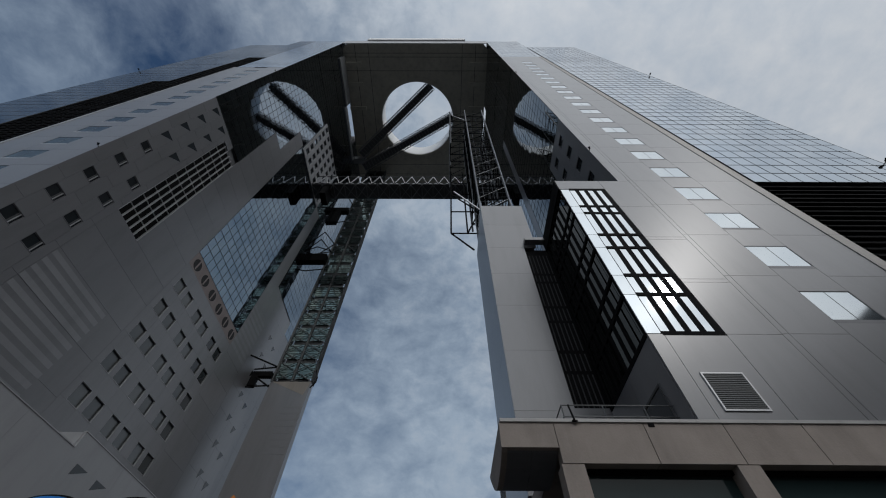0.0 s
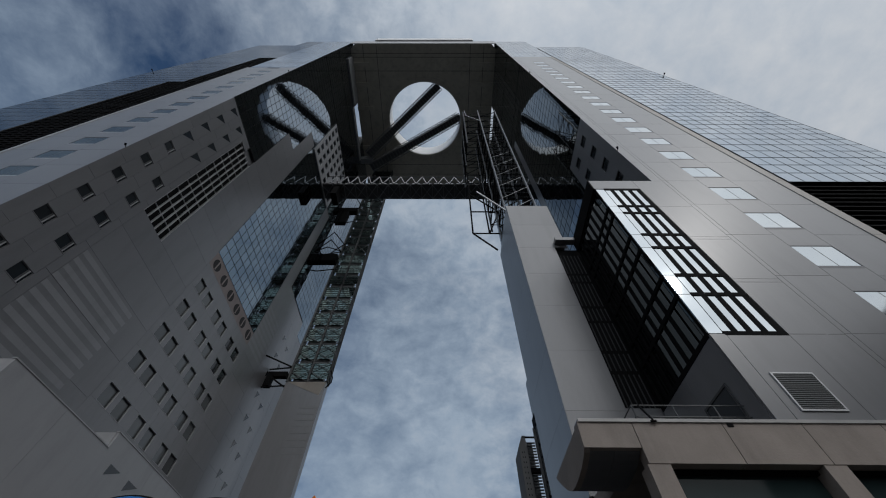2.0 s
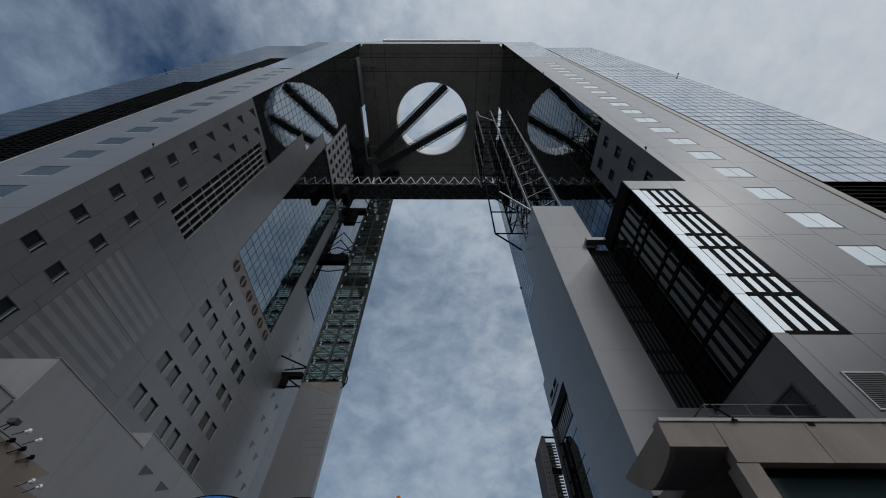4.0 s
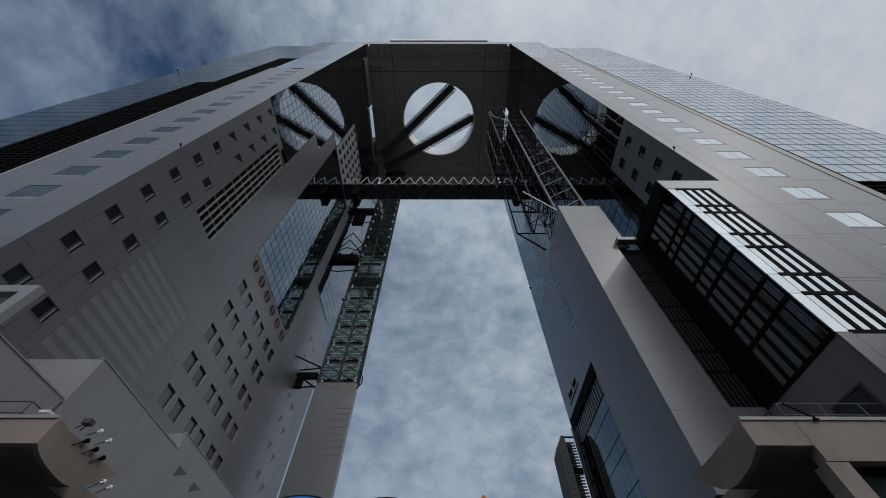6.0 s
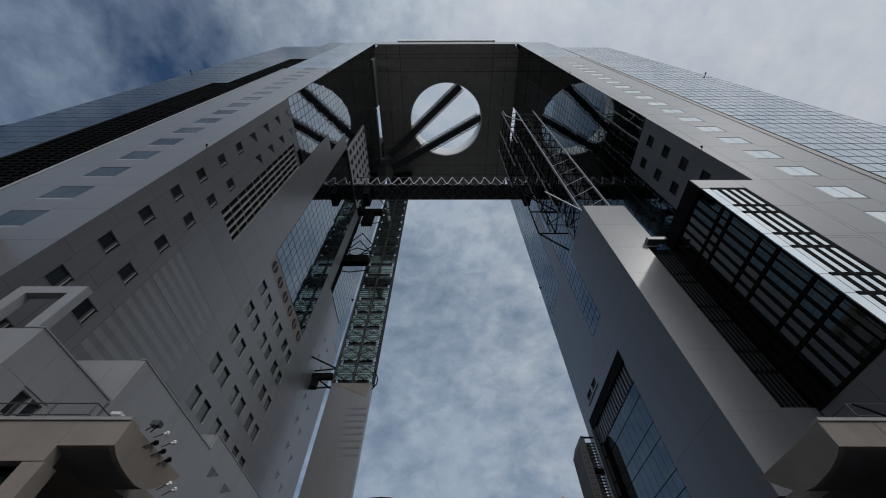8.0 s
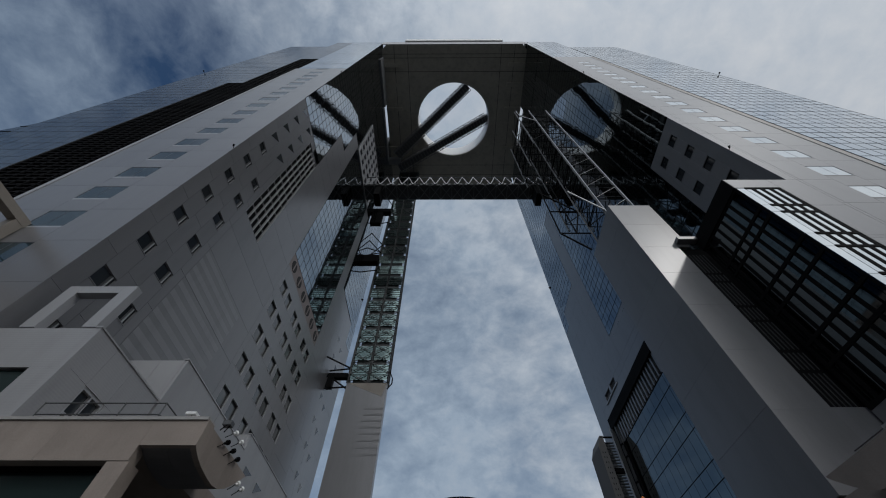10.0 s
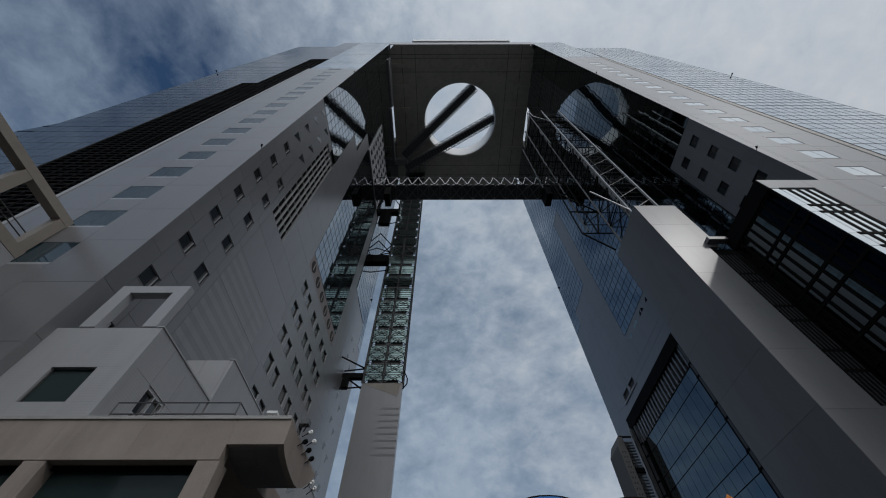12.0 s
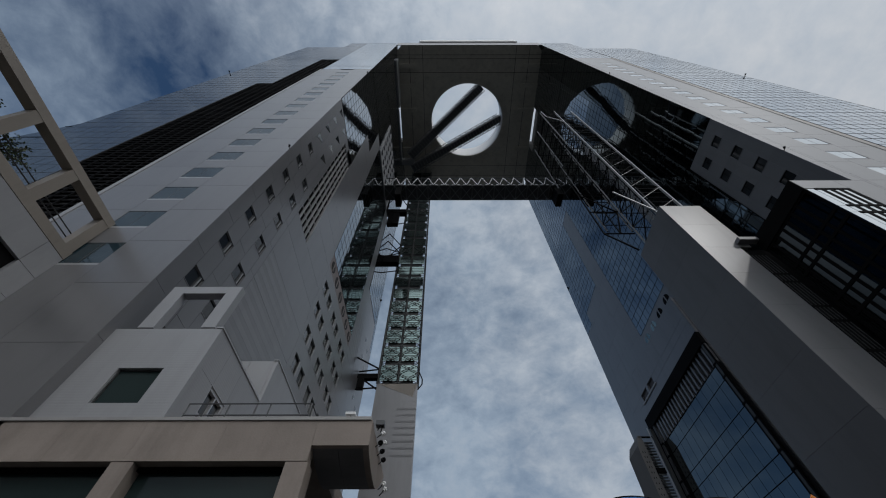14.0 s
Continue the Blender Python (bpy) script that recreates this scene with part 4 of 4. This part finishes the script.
def shaft_tie(beam, hanger, struts):
    """A tie between the tower's inner face and the lift shaft: box beam, hanging box and struts."""
    b = thing("shaft_tie", "dark steel tie frame between the lift shaft and the tower", "tie frame", "shaft ties")
    for name, box in (("beam", beam), ("hanger", hanger)):
        if box:
            bm = bmesh.new()
            bm_box(bm, *box)
            part(name, bm, DARK, b)
    for a, c in struts:
        bar_part("strut", [(a, c)], 0.16, DARK, b)


shaft_tie((-27.2, -23.2, 48.3, 49.3, 46.6, 47.7), (-26.9, -25.7, 48.0, 49.0, 44.3, 46.58),
          (((-27.0, 44.6, 48.7), (-23.3, 49.3, 49.6)), ((-26.9, 48.0, 47.9), (-23.3, 49.3, 49.4)), ((-26.0, 48.0, 46.2), (-23.2, 49.4, 44.9)), ((-27.0, 48.0, 43.9), (-23.2, 49.4, 45.2))))
shaft_tie((-27.2, -22.9, 47.6, 49.4, 84.6, 87.8), None,
          (((-23.0, 49.3, 95.3), (-27.05, 48.0, 100.3)), ((-23.0, 49.3, 91.3), (-27.05, 48.0, 96.0)), ((-23.0, 49.3, 91.5), (-27.05, 48.0, 91.9)), ((-23.0, 49.3, 91.2), (-27.05, 48.0, 87.9)),
           ((-23.0, 49.3, 95.2), (-26.0, 48.2, 87.9)), ((-23.0, 49.3, 82.6), (-27.05, 48.0, 80.1))))
shaft_tie((-27.2, -22.9, 47.6, 49.4, 113.9, 116.2), (-27.2, -25.2, 47.7, 49.2, 106.5, 113.88),
          (((-23.0, 49.3, 109.4), (-26.6, 48.2, 106.2)), ((-23.0, 49.3, 119.0), (-26.6, 48.2, 115.6)), ((-23.0, 49.3, 121.7), (-27.05, 48.0, 129.0)), ((-23.0, 49.3, 119.2), (-23.0, 49.3, 121.9))))


# ---- podiums ----
def podium(name, s, x_end, label):
    """Concrete canopy, its rounded end, pillars and glazing; s is the side."""
    p = thing(name, label, "podium")
    js = [x_end, x_end + 2.1, x_end + 5.55, x_end + 8.6, x_end + 11.6, x_end + 14.9, x_end + 18, x_end + 21, x_end + 27, x_end + 33]
    face = (lambda u, z, d: (s * u, -d, z))
    for u0, u1 in zip(js, js[1:]):
        gap = 0.015 if s > 0 else 0.005
        piece("fascia_panel", face, u0 + gap, u1 - gap, 8.06 if u0 > x_end else 8.6, 9.58, -0.5, 0.0, CONCRETE, p)
    bm = bmesh.new()
    fbox(bm, face, x_end + 0.05, x_end + 33, 9.55, 9.68, -0.6, 0.06)
    part("coping", bm, COPING, p)
    bm = bmesh.new()
    fbox(bm, face, x_end + 2.2, x_end + 33, 8.75, 9.5, -20, -0.5)
    part("roof", bm, CONCRETE, p)
    for u in [x_end + 2.05 + 6.15 * i for i in range(5)]:
        bm = bmesh.new()
        fbox(bm, face, u, u + 0.8, 0, 8.04, -0.7, -0.02)
        part("pillar", bm, CONCRETE, p)
    bm = bmesh.new()
    fbox(bm, face, x_end + 2.8, x_end + 33, 0.3, 8.04, -0.75, -0.6)
    part("glazing", bm, SHOP_GLASS, p)
    bm = bmesh.new()
    fbox(bm, face, x_end + 2.8, x_end + 33, 7.9, 8.04, -0.58, -0.4)
    part("reveal", bm, DARK, p)
    # end plates with a quarter-round underside, and the dark curved panel between them
    curve = [(0.0, 8.62), (0.2, 8.5), (0.5, 8.39), (0.95, 8.28), (1.6, 8.2), (2.2, 8.17), (2.7, 8.24), (3.2, 8.45), (3.7, 8.8), (4.2, 9.2)]
    for a0, a1, inset, mat, nm in ((0.0, 0.22, 0.0, CONCRETE, "end_plate"), (0.22, 1.15, 0.12, DARK_PANEL, "curved_soffit"), (1.165, 2.1, 0.12, DARK_PANEL, "curved_soffit")):
        bm = bmesh.new()
        outline = [(y + inset, z + inset * 0.4) for y, z in curve] + [(4.5, 9.5), (0.02 + inset, 9.5)]
        lo = [bm.verts.new((s * (x_end + a0), y, z)) for y, z in outline]
        hi = [bm.verts.new((s * (x_end + a1), y, z)) for y, z in outline]
        bm.faces.new(lo)
        bm.faces.new(hi[::-1])
        for k in range(len(outline)):
            m = (k + 1) % len(outline)
            bm.faces.new((lo[k], hi[k], hi[m], lo[m]))
        part(nm, bm, mat, p)
    a, b = x_end + 2.95, x_end + 8.25
    for h in (0.78, 1.3):
        bar_part("rail", [((s * a, 1.0, 9.6 + h), (s * b, 1.0, 9.6 + h)), ((s * a, 1.0, 9.6 + h), (s * a, 5.0, 9.6 + h))], 0.028, STEEL, p, 6)
    for u in spans(a, b, 1.75):
        bar_part("rail_post", [((s * u, 1.0, 9.6), (s * u, 1.0, 10.92))], 0.03, STEEL, p, 6)
    if s < 0:
        return p
    bar_part("rail_stay", [((s * (a + 0.3), 1.0, 10.9), (s * (a - 0.02), -0.08, 9.62)), ((s * (a - 0.12), -0.1, 9.56), (s * (a + 0.08), -0.1, 9.56))], 0.045, DARK, p, 6)
    piece("outlet", face, x_end + 5.72, x_end + 5.95, 9.4, 9.52, 0.002, 0.03, DARK, p)
    return p


podium("podium", 1, 13.55, "beige concrete podium with dark glazing between pillars")
podium("podium", -1, 12.8, "beige concrete podium with dark glazing between pillars")

# stepped annex along the left tower
annex = thing("annex", "stepped pale grey panelled annex along the tower's foot", "annex")
AX = -21.5
bm = bmesh.new()
bm_box(bm, -31, AX - 0.45, 1.6, 7.2, 9.7, 14.7)
bm_box(bm, -27.1, AX - 0.2, 7.4, 19.6, 9.7, 17.9)
bm_box(bm, -27.1, AX - 0.2, 19.6, 40, 9.7, 19.3)
part("core", bm, JOINT, annex)
panels(at_y(0.6), [-31.0, -25.1, -23.0, AX], [9.7, 10.7, 12.47, 14.9], PANEL_RIBBED, annex, [(-25.1, -23.0, 10.7, 12.47)], thick=0.4, gap=0.0015)
side_a = at_x(AX, 1)
panels(side_a, [0.6, 2.3, 4.05, 7.0], [9.7, 12.7, 14.9], PANEL_RIBBED, annex, [(2.3, 4.05, 9.7, 12.7)], thick=0.4, gap=0.006)
window(at_y(0.6), -25.1, -23.0, 10.7, 12.47, annex, panes=1, glass=SHOP_GLASS, depth=0.2, frame_mat=STEEL, t=0.05)
d = new("door")
d.parent = annex
bm = bmesh.new()
fbox(bm, side_a, 2.3, 2.42, 9.7, 12.7, -0.25, -0.05)
fbox(bm, side_a, 3.93, 4.05, 9.7, 12.7, -0.25, -0.05)
fbox(bm, side_a, 2.42, 3.93, 12.55, 12.7, -0.25, -0.05)
fbox(bm, side_a, 3.1, 3.2, 9.7, 12.55, -0.25, -0.05)
fbox(bm, side_a, 2.42, 3.93, 11.3, 11.4, -0.25, -0.06)
part("frame", bm, STEEL_PALE, d)
bm = bmesh.new()
fbox(bm, side_a, 2.42, 3.93, 9.7, 12.55, -0.3, -0.22)
part("pane", bm, WINDOW, d)
panels(side_a, [7.2, 13.4, 19.5], [9.7, 18.1], PANEL_PALE, annex, thick=0.2)
panels(at_y(7.2), [-27.0, -23.4, AX - 0.2], [14.9, 18.1], PANEL_PALE, annex, thick=0.2)
panels(at_y(19.4), [-27.0, AX - 0.2], [18.0, 19.5], PANEL_PALE, annex, thick=0.2)
panels(side_a, [19.45, 26.4, 33.0, 40.0], [9.7, 19.5], PANEL_PALE, annex, thick=0.2)
for y0 in (20.9, 24.1):
    bm = bmesh.new()
    vs = [bm.verts.new((AX + d0, y, z)) for d0 in (0.003, 0.02) for y, z in ((y0, 17.42), (y0 + 1.7, 17.38), (y0 - 0.1, 16.5))]
    for f in ((0, 2, 1), (3, 4, 5), (0, 1, 4, 3), (1, 2, 5, 4), (2, 0, 3, 5)):
        bm.faces.new([vs[i] for i in f])
    part("triangular_window", bm, WINDOW, annex)
bm = bmesh.new()
for y0, y1, z in ((0.55, 7.1, 14.9), (7.15, 19.4, 18.1), (19.4, 40, 19.5)):
    bm_box(bm, AX - 0.3, AX + 0.05, y0, y1, z + 0.005, z + 0.09)
part("coping", bm, PANEL_PALE, annex)
portal = thing("portal_frame", "pale grey square portal frame on the annex roof", "portal frame")
bm = bmesh.new()
bm_box(bm, -26.05, -25.23, 0.65, 1.15, 15.05, 18.3)
part("post", bm, PANEL_PALE, portal)
bm = bmesh.new()
bm_box(bm, -22.75, -22.0, 0.65, 1.15, 15.05, 18.3)
part("post", bm, PANEL_PALE, portal)
bm = bmesh.new()
bm_box(bm, -25.22, -22.76, 0.65, 1.15, 17.72, 18.3)
part("lintel", bm, PANEL_PALE, portal)

# wing wall with a beam frame over it, standing out from the left tower
wing = thing("wing_wall", "pale panelled wing wall with a beige beam frame above", "wing wall")
wx = at_x(-34.0, 1)
panels(wx, [-13.0, -9.0, -5.6, -1.4, 0.0], [9.7, 14.6, 16.6, 18.3, 20.2], PANEL_PALE, wing, [(-5.6, -1.4, 16.6, 18.3)], thick=0.4)
bm = bmesh.new()
fbox(bm, wx, -5.6, -1.4, 16.6, 18.3, -0.3, -0.22)
part("grille", bm, DARK, wing)
for z0, z1 in ((20.22, 20.9), (24.0, 24.65)):
    bm = bmesh.new()
    bm_box(bm, -34.7, -33.98, -13, 0.0, z0, z1)
    part("beam", bm, PANEL_BEIGE, wing)
for y in (-0.75, -4.45, -8.15, -11.85):
    bm = bmesh.new()
    bm_box(bm, -34.65, -34.0, y, y + 0.7, 20.9, 24.0)
    part("post", bm, PANEL_BEIGE, wing)
bar_part("guard_rail", [((-34.9, -12.5, 21.9), (-34.9, -0.1, 21.9)), ((-34.9, -12.5, 22.3), (-34.9, -0.1, 22.3))], 0.05, STEEL, wing)


bm = bmesh.new()
bm_box(bm, -38.5, -34.75, -13, -0.02, 20.0, 20.2)
part("terrace_floor", bm, CONCRETE, wing)

shrub = thing("shrub", "small dark green shrub growing in a terrace planter", "shrub")
bm = bmesh.new()
bm_box(bm, -36.2, -35.2, -9.2, -5.6, 20.2, 20.8)
part("planter", bm, CONCRETE, shrub)
rnd = random.Random(5)
twigs, tips = [], []
for i in range(16):
    p = Vector((-35.7 + rnd.uniform(-0.3, 0.3), -7.4 + rnd.uniform(-1.5, 1.5), 20.75))
    d = Vector((rnd.uniform(-0.3, 0.3), rnd.uniform(-0.5, 0.5), 1)).normalized()
    for k in range(5):
        q = p + d * rnd.uniform(0.35, 0.6)
        twigs.append((p, q))
        tips.append(q)
        d = (d + Vector((rnd.uniform(-0.6, 0.6), rnd.uniform(-0.8, 0.8), rnd.uniform(-0.2, 0.3)))).normalized()
        p = q
bar_part("branches", twigs, 0.03, BARK, shrub)
verts, faces = [], []
for q in tips:
    for k in range(16):
        c = q + Vector([rnd.gauss(0, 0.16) for _ in range(3)])
        a = Vector([rnd.gauss(0, 1) for _ in range(3)]).normalized()
        b = a.orthogonal().normalized()
        n = len(verts)
        verts += [c - a * 0.11, c + b * 0.05, c + a * 0.11, c - b * 0.05]
        faces.append((n, n + 1, n + 2, n + 3))
me = bpy.data.meshes.new("leaves")
me.from_pydata(verts, [], faces)
me.materials.append(LEAF)
ob = new("leaves", me)
ob.parent = shrub
ob["kind"] = "stuff"


# ---- small things ----
def floodlight(x, y, z, s, k=1.0, group="edge lamps", mat=DARK):
    """A small lamp on an arm, pointing out from the edge."""
    f = thing("floodlight", "small black floodlight on the tower edge", "floodlight", group)
    bar_part("arm", [((x, y, z), (x, y - 0.45 * k, z + 0.1 * k))], 0.07 * k, mat, f)
    bm = bmesh.new()
    bm_bar(bm, (x, y - 0.4 * k, z + 0.1 * k), (x + s * 0.15 * k, y - 0.75 * k, z + 0.32 * k), 0.2 * k, 8)
    bm_bar(bm, (x + s * 0.15 * k, y - 0.72 * k, z + 0.3 * k), (x + s * 0.18 * k, y - 0.82 * k, z + 0.36 * k), 0.26 * k, 8)
    part("head", bm, mat, f)


for x, z, s in ((55.2, 87.1, 1), (55.2, 36.6, 1), (-58.3, 92.1, -1), (-27, 91.4, 1), (-27, 41, 1), (27, 40.1, -1), (27, 89.6, -1)):
    floodlight(x, 0.0, z, s, 0.62 if abs(x) > 30 else 0.5)
floodlight(29.2, 61.3, 88, -1)
floodlight(-29.2, 63.5, 85, 1)

def spotlight(y, z, pale_head):
    """A spotlight on a bent arm at the podium's rounded end."""
    f = thing("spotlight", "small %s spotlight on the podium edge" % ("white" if pale_head else "dark grey"), "spotlight", "podium spotlights")
    x = -12.8
    bar_part("arm", [((x - 0.02, y - 0.25, z - 0.3), (x + 0.08, y - 0.1, z - 0.12)), ((x + 0.08, y - 0.1, z - 0.12), (x + 0.09, y, z))], 0.022, DARK, f)
    bm = bmesh.new()
    bm_bar(bm, (x + 0.09, y + 0.0, z - 0.02), (x + 0.12, y + 0.1, z + 0.06), 0.05, 10)
    bm_bar(bm, (x + 0.12, y + 0.09, z + 0.05), (x + 0.15, y + 0.17, z + 0.11), 0.1, 10)
    part("head", bm, WHITE if pale_head else DARK, f)


for y, z, pale_head in ((1.55, 9.48, False), (1.82, 10.02, True), (2.24, 9.48, False), (2.54, 10.0, True), (2.86, 9.43, False), (3.75, 8.85, True), (4.27, 8.84, True)):
    spotlight(y, z, pale_head)
f = thing("floodlight", "grey box floodlight standing on the podium edge", "floodlight", "podium floodlights")
bar_part("yoke", [((-12.7, 0.8, 9.6), (-12.65, 1.0, 9.95)), ((-12.6, 0.95, 9.6), (-12.58, 1.1, 9.95))], 0.025, DARK, f)
bm = bmesh.new()
bm_box(bm, -12.85, -12.5, 0.95, 1.25, 9.93, 10.12)
part("housing", bm, STEEL, f)
f = thing("floodlight", "white floodlight lying on the podium coping", "floodlight", "podium floodlights")
bar_part("bracket", [((-13.75, 0.2, 9.68), (-13.75, 0.2, 9.85))], 0.03, DARK, f)
bm = bmesh.new()
bm_box(bm, -13.95, -13.55, 0.05, 0.4, 9.85, 9.95)
part("head", bm, WHITE, f)

for x, w, mat_c, word, top in ((-3.1, 2.3, (0.02, 0.2, 0.6), "blue", 7.2), (0.05, 2.2, (0.6, 0.02, 0.02), "red", 7.14)):
    b = thing("banner_sign", "%s banner sign with a rounded top on a post" % word, "banner sign")
    m = material("banner_" + word, mat_c, 0.5)
    bm = bmesh.new()
    pts = [(-w / 2, 5.0), (w / 2, 5.0)] + [(w / 2 * math.cos(t), top + 0.36 * math.sin(t)) for t in [k * math.pi / 12 for k in range(13)]]
    lo = [bm.verts.new((x + px, 1.7, z)) for px, z in pts]
    hi = [bm.verts.new((x + px, 1.9, z)) for px, z in pts]
    bm.faces.new(lo)
    bm.faces.new(hi[::-1])
    for k in range(len(pts)):
        q = (k + 1) % len(pts)
        bm.faces.new((lo[k], hi[k], hi[q], lo[q]))
    part("board", bm, m, b)
    rim = [(x + w / 2 * math.cos(t), 1.8, top + 0.03 + 0.36 * math.sin(t)) for t in [k * math.pi / 12 for k in range(13)]]
    bar_part("rim", list(zip(rim, rim[1:])), 0.06, DARK, b, 6)
    bar_part("post", [((x, 1.8, 0), (x, 1.8, 5.05))], 0.08, STEEL, b, 8)

b = thing("diamond_sign", "small orange diamond sign with a dark edge on a post", "sign")
m = material("sign_orange", (0.62, 0.2, 0.02), 0.5)
bm = bmesh.new()
for y0, y1, r in ((1.75, 1.78, 0.36), (1.78, 1.8, 0.4)):
    rows = [[bm.verts.new((3.62 + r * dx, y, 7.27 + r * dz)) for dx, dz in ((0, -1), (1, 0), (0, 1), (-1, 0))] for y in (y0, y1)]
    bm.faces.new(rows[0])
    bm.faces.new(rows[1][::-1])
    for k in range(4):
        q = (k + 1) % 4
        bm.faces.new((rows[0][k], rows[1][k], rows[1][q], rows[0][q]))
part("board", bm, m, b)
bar_part("post", [((3.62, 1.84, 0), (3.62, 1.84, 7.3))], 0.04, STEEL, b, 8)
